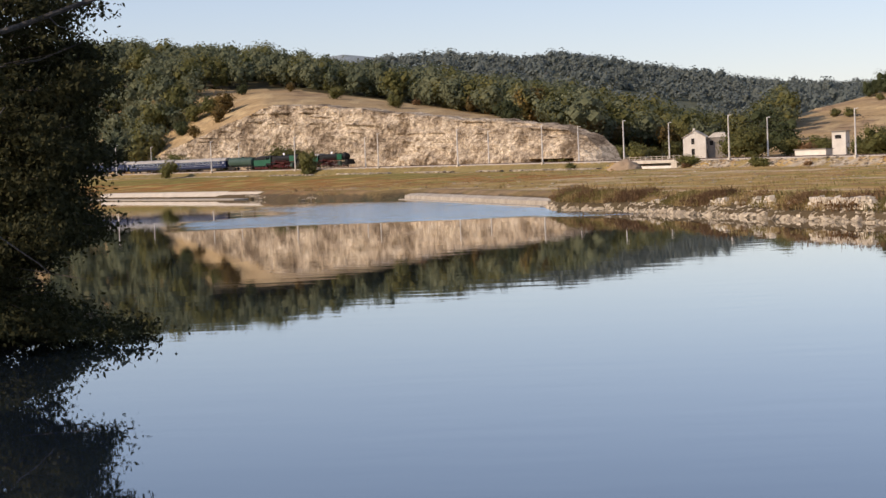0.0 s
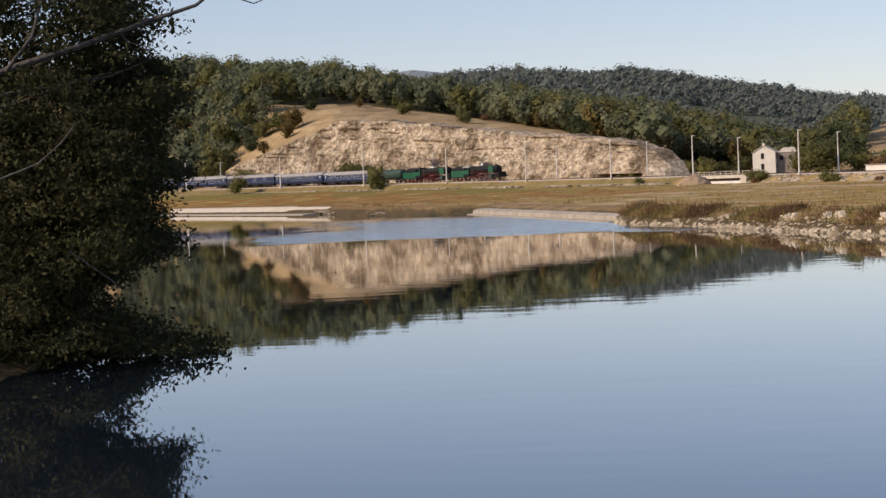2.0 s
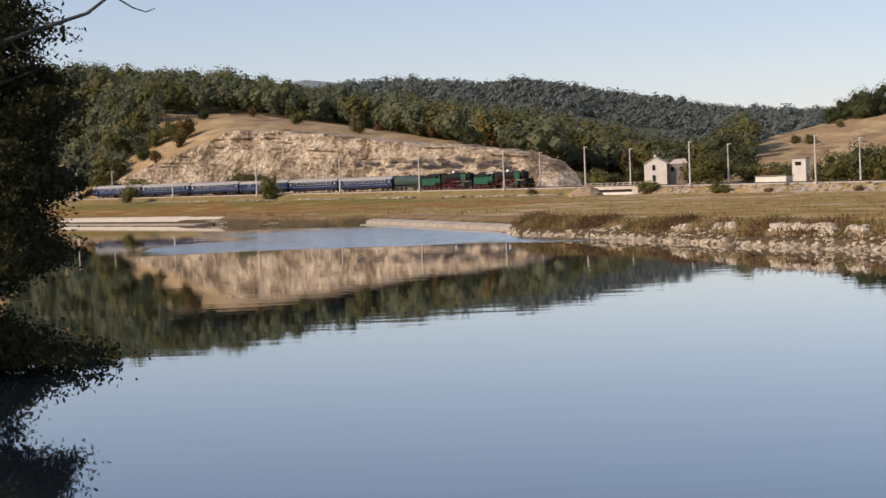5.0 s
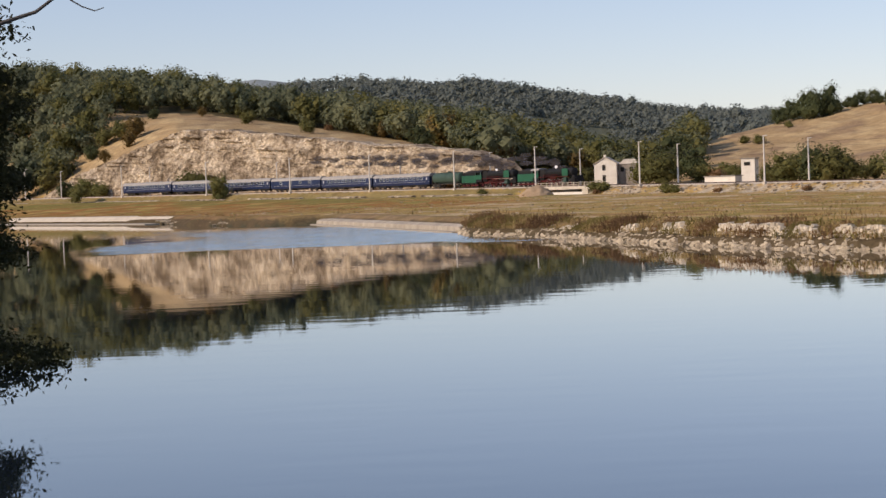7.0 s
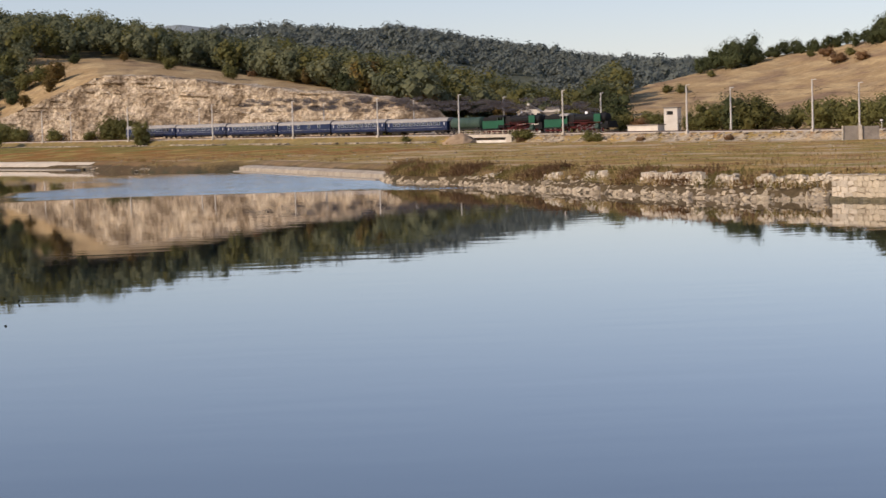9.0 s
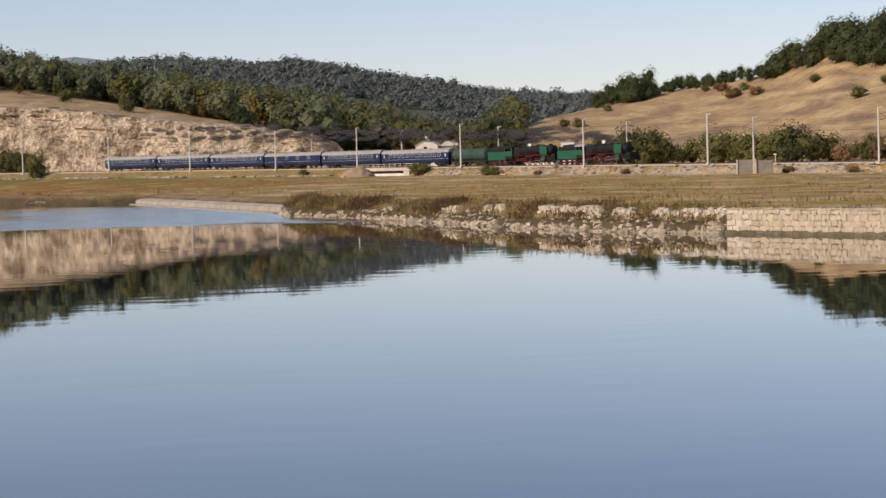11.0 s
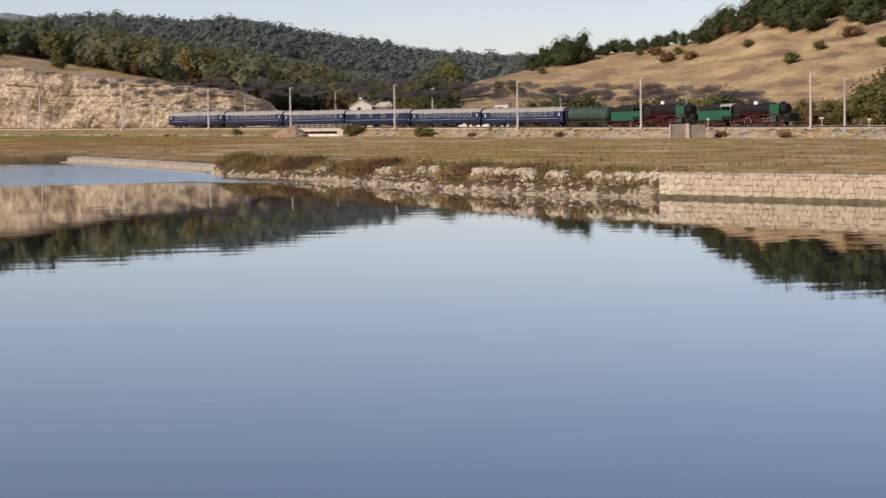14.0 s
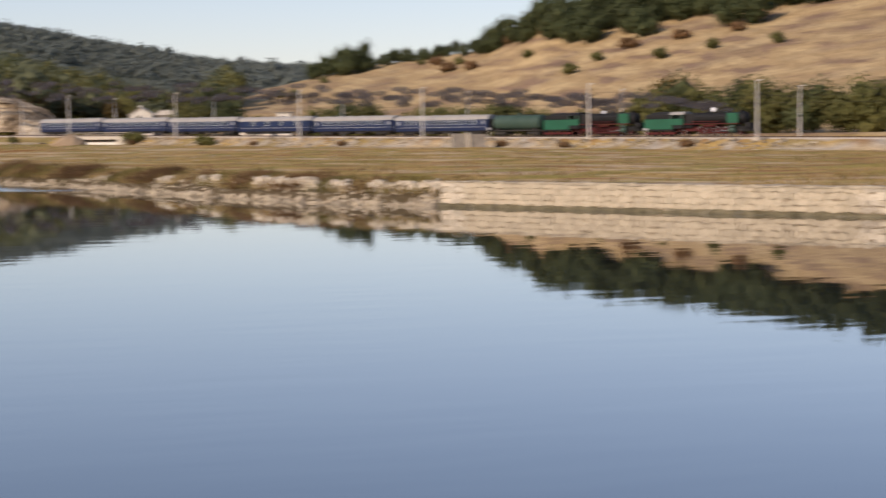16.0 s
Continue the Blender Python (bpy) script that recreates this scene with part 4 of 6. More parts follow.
def motions():
    """The train runs along the line; wheels turn, rods follow, smoke rises and stays behind."""
    times = [i * 0.5 for i in range(33)]
    for ob, off in VEHICLES:
        walk(ob, [(t, frame_at(s_of(t, off))) for t in times])
    fine = [i / FPS for i in range(16 * FPS + 1)]
    for ob, x, r in AXLES:
        walk(ob, [(t, Matrix.Translation((x, 0, r)) @ Matrix.Rotation(SPEED * t / r, 4, "Y")) for t in fine])
    for ob, sy in RODS:
        ph = 0 if sy < 0 else math.pi / 2
        walk(ob, [(t, Matrix.Translation((0.34 * math.cos(ph - SPEED * t / DRIVER_R), sy * 0.98, DRIVER_R + 0.34 * math.sin(ph - SPEED * t / DRIVER_R)))) for t in fine])
    # smoke: rides in the boiler until it leaves the chimney, then rises and drifts
    for i, ob in enumerate(PUFFS):
        rnd = random.Random(500 + i)
        lead = i % 2
        born = 1.4 + 0.063 * i
        rest = 49.7 + 3.6 if lead else 25.8 + 3.6
        lift, drift, wob = rnd.uniform(1.9, 3.9), rnd.uniform(1.0, 3.0), rnd.uniform(-1.5, 1.5)
        rows = []
        for k in range(65):
            t = k * 0.25
            age = t - born
            if age <= 0:
                m = frame_at(s_of(t, rest), 0, 3.05)
            else:
                f = 1 - math.exp(-age / 0.9)
                s = s_of(born, rest) + SPEED * 0.9 * 0.95 * f + drift * age * 0.6
                m = frame_at(s, wob * f - 0.4 * age, 3.05 + lift * (1 - math.exp(-age / 0.3)) + (0.15 + 0.1 * lift) * age)
            rows.append((t, m))
        walk(ob, rows)
    for i, ob in enumerate(STEAM):
        off = (52.0, 28.2)[i]
        rows = []
        for k in range(65):
            t = k * 0.25
            rows.append((t, frame_at(s_of(t, off - 0.5 * i + 0.4 * math.sin(t * 2.1 + i)), 0.2, 4.45 + 0.2 * math.sin(t * 1.3 + 2 * i))))
        walk(ob, rows)


def polar(az, dist, z=0.0):
    a = radians(az)
    return Vector((math.sin(a) * dist, math.cos(a) * dist, z))


# ---- quarry face ----
def quarry():
    ss = np.arange(-164, 76.1, 0.55)
    vv = np.linspace(0, 1, 64)
    S, V = np.meshgrid(ss, vv, indexing="ij")
    px = np.array([on_track(s, -15) for s in ss])
    brow = 5.5 + np.hypot(px[:, 0], px[:, 1]) * np.interp(np.degrees(np.arctan2(px[:, 0], px[:, 1])), BROW_A, BROW_E)
    lip = np.maximum(brow - (rail_z(ss) - 1.1), 0.05)[:, None] * np.ones_like(V)
    lip = lip * (1 + 0.03 * waves(S, S * 0, 31, 17)) + 0.3 * waves(S, S * 0, 33, 6) * smooth(0, 4, lip)
    H = lip * V
    base = rail_z(S) - 1.1
    strata = waves(H * 6 + 0.25 * S, S * 0.1, 41, 14, 3)
    rough = waves(S, H * 1.6, 42, 9, 5)
    crack = waves(S * 2.2, H * 0.5, 43, 7, 4)
    depth = 11.6 + 4.6 * V - (0.3 + 0.9 * smooth(0.5, 0.75, V + 0.2 * waves(S, H, 46, 40))) * np.clip(strata * 2.2, -0.5, 0.5) * smooth(-0.1, 0.35, waves(S, H * 2, 47, 16, 3)) * smooth(0.1, 0.4, V) - 0.8 * rough - 0.9 * np.abs(crack) + 2.2 * np.floor(V * 4 + 0.6 * waves(S, H, 44, 30)) / 4
    cave = smooth(27, 30, S) * (1 - smooth(44, 47, S)) * (1 - smooth(1.5, 1.8, H))
    depth = depth + 9.0 * cave
    pts = []
    for i, s in enumerate(ss):
        p, sd = on_track(s, 0), side(s)
        for j in range(len(vv)):
            q = p - sd * float(depth[i, j])
            pts.append((q.x, q.y, float(base[i, j] + H[i, j])))
        q = p - sd * 23.5
        pts.append((q.x, q.y, float(base[i, -1] + H[i, -1] + 0.1)))
    k = len(vv) + 1
    f = [(a * k + c, (a + 1) * k + c, (a + 1) * k + c + 1, a * k + c + 1) for a in range(len(ss) - 1) for c in range(k - 1)]
    m, n, l, b = shader("quarry_rock")
    tc, mp = n.new("ShaderNodeTexCoord"), n.new("ShaderNodeMapping")
    mp.inputs["Scale"].default_value = (0.75, 0.75, 0.95)
    l.new(tc.outputs["Object"], mp.inputs["Vector"])
    n1, n2, vo = n.new("ShaderNodeTexNoise"), n.new("ShaderNodeTexNoise"), n.new("ShaderNodeTexVoronoi")
    n1.inputs["Scale"].default_value, n1.inputs["Detail"].default_value, n1.inputs["Roughness"].default_value = 0.12, 8, 0.7
    n2.inputs["Scale"].default_value, n2.inputs["Detail"].default_value, n2.inputs["Roughness"].default_value = 0.9, 8, 0.75
    vo.feature, vo.inputs["Scale"].default_value = "DISTANCE_TO_EDGE", 0.75
    wob = n.new("ShaderNodeVectorMath")
    wob.operation = "MULTIPLY_ADD"
    wob.inputs[1].default_value = (1.6, 1.6, 1.6)
    l.new(n2.outputs["Color"], wob.inputs[0]), l.new(mp.outputs[0], wob.inputs[2])
    l.new(tc.outputs["Object"], n1.inputs["Vector"]), l.new(mp.outputs[0], n2.inputs["Vector"]), l.new(wob.outputs[0], vo.inputs["Vector"])
    r1, r2, r3 = (n.new("ShaderNodeValToRGB") for _ in range(3))
    r1.color_ramp.elements[0].position, r1.color_ramp.elements[0].color = 0.40, (0.23, 0.18, 0.125, 1)
    r1.color_ramp.elements[1].position, r1.color_ramp.elements[1].color = 0.60, (0.70, 0.61, 0.47, 1)
    r1.color_ramp.elements.new(0.5).color = (0.52, 0.44, 0.33, 1)
    r2.color_ramp.elements[0].position, r2.color_ramp.elements[0].color = 0.34, (0.42, 0.38, 0.34, 1)
    r2.color_ramp.elements[1].position, r2.color_ramp.elements[1].color = 0.64, (1.25, 1.22, 1.16, 1)
    r3.color_ramp.elements[0].position, r3.color_ramp.elements[0].color = 0.0, (0.42, 0.38, 0.34, 1)
    r3.color_ramp.elements[1].position, r3.color_ramp.elements[1].color = 0.10, (1, 1, 1, 1)
    l.new(n1.outputs[0], r1.inputs[0]), l.new(n2.outputs[0], r2.inputs[0]), l.new(vo.outputs["Distance"], r3.inputs[0])
    x1, x2 = n.new("ShaderNodeMix"), n.new("ShaderNodeMix")
    for x in (x1, x2):
        x.data_type, x.blend_type = "RGBA", "MULTIPLY"
        x.inputs[0].default_value = 1.0
    x2.inputs[0].default_value = 0.75
    l.new(r1.outputs[0], x1.inputs[6]), l.new(r2.outputs[0], x1.inputs[7])
    l.new(x1.outputs[2], x2.inputs[6]), l.new(r3.outputs[0], x2.inputs[7])
    l.new(x2.outputs[2], b.inputs["Base Color"])
    bp = n.new("ShaderNodeBump")
    bp.inputs["Strength"].default_value, bp.inputs["Distance"].default_value = 1.0, 0.45
    l.new(n2.outputs[0], bp.inputs["Height"]), l.new(bp.outputs[0], b.inputs["Normal"])
    b.inputs["Roughness"].default_value, b.inputs["Specular IOR Level"].default_value = 0.95, 0.1
    ob = mesh_ob("quarry_face", pts, f, m)
    return tagged(ob, "broken pale limestone quarry face behind the railway", "rock face", kind="structure")


quarry()


# ---- stones: a few shapes, shared ----
def rock_mesh(seed, mat, flat=1.0):
    rnd = random.Random(seed)
    bm = bmesh.new()
    bmesh.ops.create_icosphere(bm, subdivisions=1, radius=0.5)
    off = Vector((rnd.uniform(-9, 9), rnd.uniform(-9, 9), rnd.uniform(-9, 9)))
    for v in bm.verts:
        c = v.co.normalized()
        q = Vector([max(-0.42, min(0.42, t * 0.62)) for t in c])
        v.co = q * (1 + 0.5 * noise.noise(c * 1.5 + off))
        v.co.z *= flat
    me = bpy.data.meshes.new("rock")
    bm.to_mesh(me)
    bm.free()
    me.materials.append(MAT[mat])
    return me


def block_mesh(seed, mat):
    """A dressed wall stone, one metre each way, with chipped corners."""
    rnd = random.Random(seed)
    bm = bmesh.new()
    pts = []
    for a, b2 in ((-1, -1), (0, -1), (1, -1), (1, 0), (1, 1), (0, 1), (-1, 1), (-1, 0)):
        pts.append((a * 0.5 * rnd.uniform(0.78, 1.0), b2 * 0.5 * rnd.uniform(0.78, 1.0)))
    back = [bm.verts.new((x, 0.5, z)) for x, z in pts]
    mid = [bm.verts.new((x, -0.36, z)) for x, z in pts]
    front = [bm.verts.new((x * 0.86, -0.5 + rnd.uniform(-0.05, 0.05), z * 0.86)) for x, z in pts]
    c = bm.verts.new((0, -0.53, 0))
    for i in range(8):
        j = (i + 1) % 8
        bm.faces.new((back[i], back[j], mid[j], mid[i])), bm.faces.new((mid[i], mid[j], front[j], front[i])), bm.faces.new((front[i], front[j], c))
    bmesh.ops.recalc_face_normals(bm, faces=bm.faces)
    me = bpy.data.meshes.new("stone")
    bm.to_mesh(me)
    bm.free()
    me.materials.append(MAT[mat])
    return me


def along(points):
    pts = [Vector((x, y, 0)) for x, y in points]
    cum = [0.0]
    for a, b2 in zip(pts, pts[1:]):
        cum.append(cum[-1] + (b2 - a).length)

    def at(d):
        for i in range(len(pts) - 1):
            if d <= cum[i + 1] or i == len(pts) - 2:
                a, b2 = pts[i], pts[i + 1]
                way = (b2 - a).normalized()
                return a + way * (d - cum[i]), way
    return at, cum[-1]


WALL_LINE = [(38.4, 134.6), (44.0, 124.0), (49.8, 112.9), (56.2, 102.9), (68, 81), (80, 59)]


def strip(points, profile, name, mat, parent=None, step=2.0, jitter=0.0):
    """A solid of one profile (offset to the land, height) swept along a line."""
    at, total = along(points)
    v, f = [], []
    n = max(2, int(total / step) + 1)
    k = len(profile)
    for i in range(n):
        p, way = at(total * i / (n - 1))
        nrm = Vector((way.y, -way.x, 0)) * -1.0
        for o, z in profile:
            q = p + nrm * (o + random.uniform(-jitter, jitter))
            v.append((q.x, q.y, z + random.uniform(-jitter, jitter)))
    for i in range(n - 1):
        for j in range(k):
            a, b2 = i * k + j, i * k + (j + 1) % k
            f.append((a, b2, b2 + k, a + k))
    f.append(tuple(range(k))[::-1]), f.append(tuple(range((n - 1) * k, n * k)))
    return mesh_ob(name, v, f, mat, False, parent)


def river_wall():
    w = tagged(empty("river_wall"), "irregular pale limestone retaining wall along the river", "stone wall", kind="structure")
    strip(WALL_LINE, [(0.01, -1.5), (0.04, 1.74), (2.4, 1.74), (2.4, -1.5)], "wall_core", MAT["mortar"], w)
    strip(WALL_LINE, [(-0.30, -0.6), (-0.26, 0.10), (-0.12, 0.20), (0.2, 0.24), (0.2, -0.6)], "wet_footing", MAT["wet_stone"], w, 0.6, 0.10)
    strip(WALL_LINE, [(-0.06, 1.66), (-0.04, 1.78), (1.1, 1.80), (1.1, 1.66)], "coping", MAT["riprap"], w, 0.8, 0.05)
    kinds = [block_mesh(700 + i, "stone") for i in range(12)]
    at, total = along(WALL_LINE)
    rnd = random.Random(7)
    rest_v, rest_f = [], []
    count = 0
    z = 0.22
    while z < 1.68:
        hgt = rnd.uniform(0.30, 0.44)
        hgt = min(hgt, 1.74 - z) if 1.74 - z > 0.2 else 0.3
        d = 0.0
        while d < total - 0.3:
            wd = rnd.choice((0.26, 0.34, 0.45, 0.55, 0.75)) * rnd.uniform(0.85, 1.2)
            p, way = at(min(d + wd / 2, total))
            nrm = Vector((-way.y, way.x, 0))
            hh = hgt * rnd.uniform(0.85, 1.35)
            m = Matrix((way, nrm, Vector((0, 0, 1)))).transposed().to_4x4()
            m.translation = p + nrm * (0.12 + rnd.uniform(-0.03, 0.03)) + Vector((0, 0, z + hgt / 2 + rnd.uniform(-0.04, 0.04)))
            m = m @ Matrix.Rotation(rnd.uniform(-0.32, 0.32), 4, "Y") @ Matrix.Diagonal((wd * 1.12, 0.3, hh * 1.1, 1))
            me = rnd.choice(kinds)
            if count < 296 and 2 < d < 34:
                o = bpy.data.objects.new("stone", me)
                scene.collection.objects.link(o)
                o.parent, o.matrix_basis = w, m
                count += 1
            else:
                b0 = len(rest_v)
                rest_v += [tuple(m @ v.co) for v in me.vertices]
                rest_f += [tuple(i + b0 for i in pl.vertices) for pl in me.polygons]
            d += wd
        z += hgt
    if rest_v:
        tagged(mesh_ob("wall_stones", rest_v, rest_f, MAT["stone_rest"], False, w), kind="stuff")


MAT["stone_rest"] = mottled("limestone_joined", (0.38, 0.31, 0.21), (0.60, 0.505, 0.36), 0.7, 0.9, 0.5, random_tint=0.22, island=True, mid=(0.55, 0.48, 0.37))
river_wall()

BOULDER_LINE = [(13.0, 240.5), (12.8, 222), (17.9, 211), (22.3, 189.6), (25.7, 175.1), (28.4, 159.9), (33.0, 143.3), (38.0, 135.0)]
BANK_AT, BANK_LEN = along(BOULDER_LINE)

# broken old wall behind the boulders
old = tagged(empty("ruined_wall"), "crumbling stone wall above the boulders", "stone wall", kind="structure")


def ruin():
    rnd = random.Random(41)
    kinds = [block_mesh(760 + i, "stone_rest") for i in range(8)]
    for a, b2, h in ((40, 46, 0.9), (58, 63, 1.2), (68, 75, 1.35), (77, 81, 1.2), (82, 94, 1.6), (95, 99.5, 1.4), (101, BANK_LEN, 1.6)):
        line = []
        for k in range(9):
            p, way = BANK_AT(a + (b2 - a) * k / 8)
            line.append((p.x - way.y * 1.25, p.y + way.x * 1.25))
        strip(line, [(0.15, -0.2), (0.3, h - 0.35), (0.9, h - 0.2), (2.4, h - 0.1), (2.4, -0.2)], "wall_core", MAT["mortar"], old, 0.5, 0.10)
        at, total = along(line)
        v, f = [], []
        d = 0.0
        while d < total:
            wd = rnd.uniform(0.2, 0.48)
            p, way = at(min(d + wd / 2, total))
            nrm = Vector((-way.y, way.x, 0))
            top = (h + 0.25) * (0.86 + 0.22 * noise.noise(Vector((d * 0.5, a, 0))) + rnd.uniform(-0.04, 0.06)) * min(1.0, 0.55 + 0.4 * min(d, total - d))
            z = -0.1
            while z < top:
                hh = rnd.uniform(0.16, 0.30)
                m = Matrix((way, nrm, Vector((0, 0, 1)))).transposed().to_4x4()
                m.translation = p + nrm * (0.12 + 0.12 * z + rnd.uniform(-0.1, 0.1)) + Vector((0, 0, z + hh / 2))
                m = m @ Euler((rnd.uniform(-0.2, 0.2), rnd.uniform(-0.35, 0.35), rnd.uniform(-0.3, 0.3))).to_matrix().to_4x4() @ Matrix.Diagonal((wd * 1.15, 0.5, hh * 1.15, 1))
                me = rnd.choice(kinds)
                b0 = len(v)
                v += [tuple(m @ q.co) for q in me.vertices]
                f += [tuple(i + b0 for i in pl.vertices) for pl in me.polygons]
                z += hh * 0.92
            d += wd * 0.92
        tagged(mesh_ob("wall_stones", v, f, MAT["stone_rest"], False, old), kind="stuff")


ruin()

# concrete quay and slab at the far reach
quay = tagged(empty("concrete_quay"), "low weathered concrete quay at the water's edge", "quay", kind="structure")
strip([(-6.0, 338.5), (13.2, 240.3)], [(-0.3, -0.8), (-0.2, 0.70), (0.7, 0.98), (4.2, 1.05), (4.4, -0.8)], "quay_body", MAT["quay"], quay, 5.0, 0.02)
strip([(-6.4, 338.5), (12.8, 239.3)], [(-0.9, -0.8), (-0.9, 0.12), (0.0, 0.16), (0.0, -0.8)], "quay_footing", MAT["quay"], quay, 5.0, 0.02)
slab = tagged(empty("concrete_slab"), "pale concrete revetment with a low apron in the water", "revetment", kind="structure")
strip([(-131, 616), (-92, 534), (-40, 424)], [(0.4, -0.8), (0.7, 0.75), (2.0, 1.55), (5.5, 1.65), (5.5, -0.8)], "revetment_body", MAT["concrete"], slab, 6.0, 0.02)
strip([(-131, 614), (-92, 532), (-41.5, 424)], [(-3.0, -0.6), (-3.0, 0.10), (0.4, 0.22), (0.4, -0.6)], "apron", MAT["quay"], slab, 6.0, 0.01)


# ---- boulders along the shore ----
ROCKS = [rock_mesh(900 + i, "riprap") for i in range(9)]


def boulders():
    at, total = along(BOULDER_LINE)
    rnd = random.Random(77)
    rv, rf, field = [], [], []
    for i in range(5200):
        d = total * (1 - rnd.random() ** 1.25)
        p, way = at(d)
        nrm = Vector((-way.y, way.x, 0))
        o = rnd.uniform(-0.3, 1.0) if rnd.random() < 0.8 else rnd.uniform(1.0, 2.4)
        size = rnd.choice((0.14, 0.18, 0.2, 0.24, 0.3, 0.36, 0.62)) * rnd.uniform(0.8, 1.25)
        q = p + nrm * o
        z = 1.6 * float(smooth(-0.5, 1.0, np.array(o / 3.2))) - 0.34 + rnd.uniform(-0.1, 0.15) * size
        m = Matrix.Translation((q.x, q.y, z)) @ Euler((rnd.uniform(-0.6, 0.6), rnd.uniform(-0.6, 0.6), rnd.uniform(0, 6.3))).to_matrix().to_4x4() @ Matrix.Diagonal((size * rnd.uniform(1, 1.7), size * rnd.uniform(0.8, 1.2), size * rnd.uniform(0.55, 0.9), 1))
        if size > 0.60 and i < 2400:
            ob = bpy.data.objects.new("boulder", rnd.choice(ROCKS))
            scene.collection.objects.link(ob)
            ob.matrix_basis = m
            tagged(ob, "rough pale limestone boulder on the bank", "boulder", "boulders along the shore")
        else:
            me = rnd.choice(ROCKS)
            b0 = len(rv)
            rv += [tuple(m @ v.co) for v in me.vertices]
            rf += [tuple(k + b0 for k in pl.vertices) for pl in me.polygons]
    # scree below the line and by the slab
    for i in range(1900):
        s = rnd.uniform(-170, 300)
        u = rnd.uniform(4.2, 7.5) if s > 85 else rnd.uniform(7.8, 9.6)
        if 88 < s < 116:
            continue
        size = rnd.uniform(0.25, 0.9)
        zz = -0.42 - max(u - 4.4, 0) / 1.6
        if s < 85:
            if noise.noise(Vector((s * 0.06, 3.1, 0))) < -0.12:
                continue
            size, zz = rnd.uniform(0.45, 1.3), -1.9
        p = on_track(s, u, zz)
        m = Matrix.Translation(p) @ Euler((0, 0, rnd.uniform(0, 6.3))).to_matrix().to_4x4() @ Matrix.Diagonal((size * 1.8, size * 1.2, size * 0.6, 1))
        me = rnd.choice(ROCKS)
        b0 = len(rv)
        rv += [tuple(m @ v.co) for v in me.vertices]
        rf += [tuple(k + b0 for k in pl.vertices) for pl in me.polygons]
    for i in range(260):
        t = rnd.random()
        a, b2 = (Vector((-42, 424, 0)), Vector((-26, 372, 0))) if i % 2 else (Vector((-26, 368, 0)), Vector((-5, 340, 0)))
        q = a.lerp(b2, t) + Vector((rnd.uniform(0, 3.5), rnd.uniform(0, 2), 0))
        size = rnd.uniform(0.4, 1.1)
        m = Matrix.Translation((q.x, q.y, rnd.uniform(0.0, 0.7))) @ Matrix.Diagonal((size * 1.8, size * 1.4, size * 0.6, 1))
        me = rnd.choice(ROCKS)
        b0 = len(rv)
        rv += [tuple(m @ v.co) for v in me.vertices]
        rf += [tuple(k + b0 for k in pl.vertices) for pl in me.polygons]
    for i in range(700):
        s, u = rnd.uniform(80, 300), rnd.uniform(12, 190)
        p = on_track(s, u)
        size = rnd.uniform(0.12, 0.4)
        field.append((p.x, p.y, size, rnd.uniform(0, 6.3)))
    fx = np.array(field)
    fz, fd = ground_z(fx[:, 0], fx[:, 1]), shore_distance(fx[:, 0], fx[:, 1])
    for (x, y, size, a), z, dd in zip(field, fz, fd):
        if dd < 3:
            continue
        m = Matrix.Translation((x, y, z + size * 0.1)) @ Matrix.Rotation(a, 4, "Z") @ Matrix.Diagonal((size * 2.0, size * 1.4, size * 0.7, 1))
        me = rnd.choice(ROCKS)
        b0 = len(rv)
        rv += [tuple(m @ v.co) for v in me.vertices]
        rf += [tuple(k + b0 for k in pl.vertices) for pl in me.polygons]
    tagged(mesh_ob("rubble", rv, rf, MAT["riprap"]), "loose pale rubble on bank and embankment", "rubble", kind="stuff")


boulders()


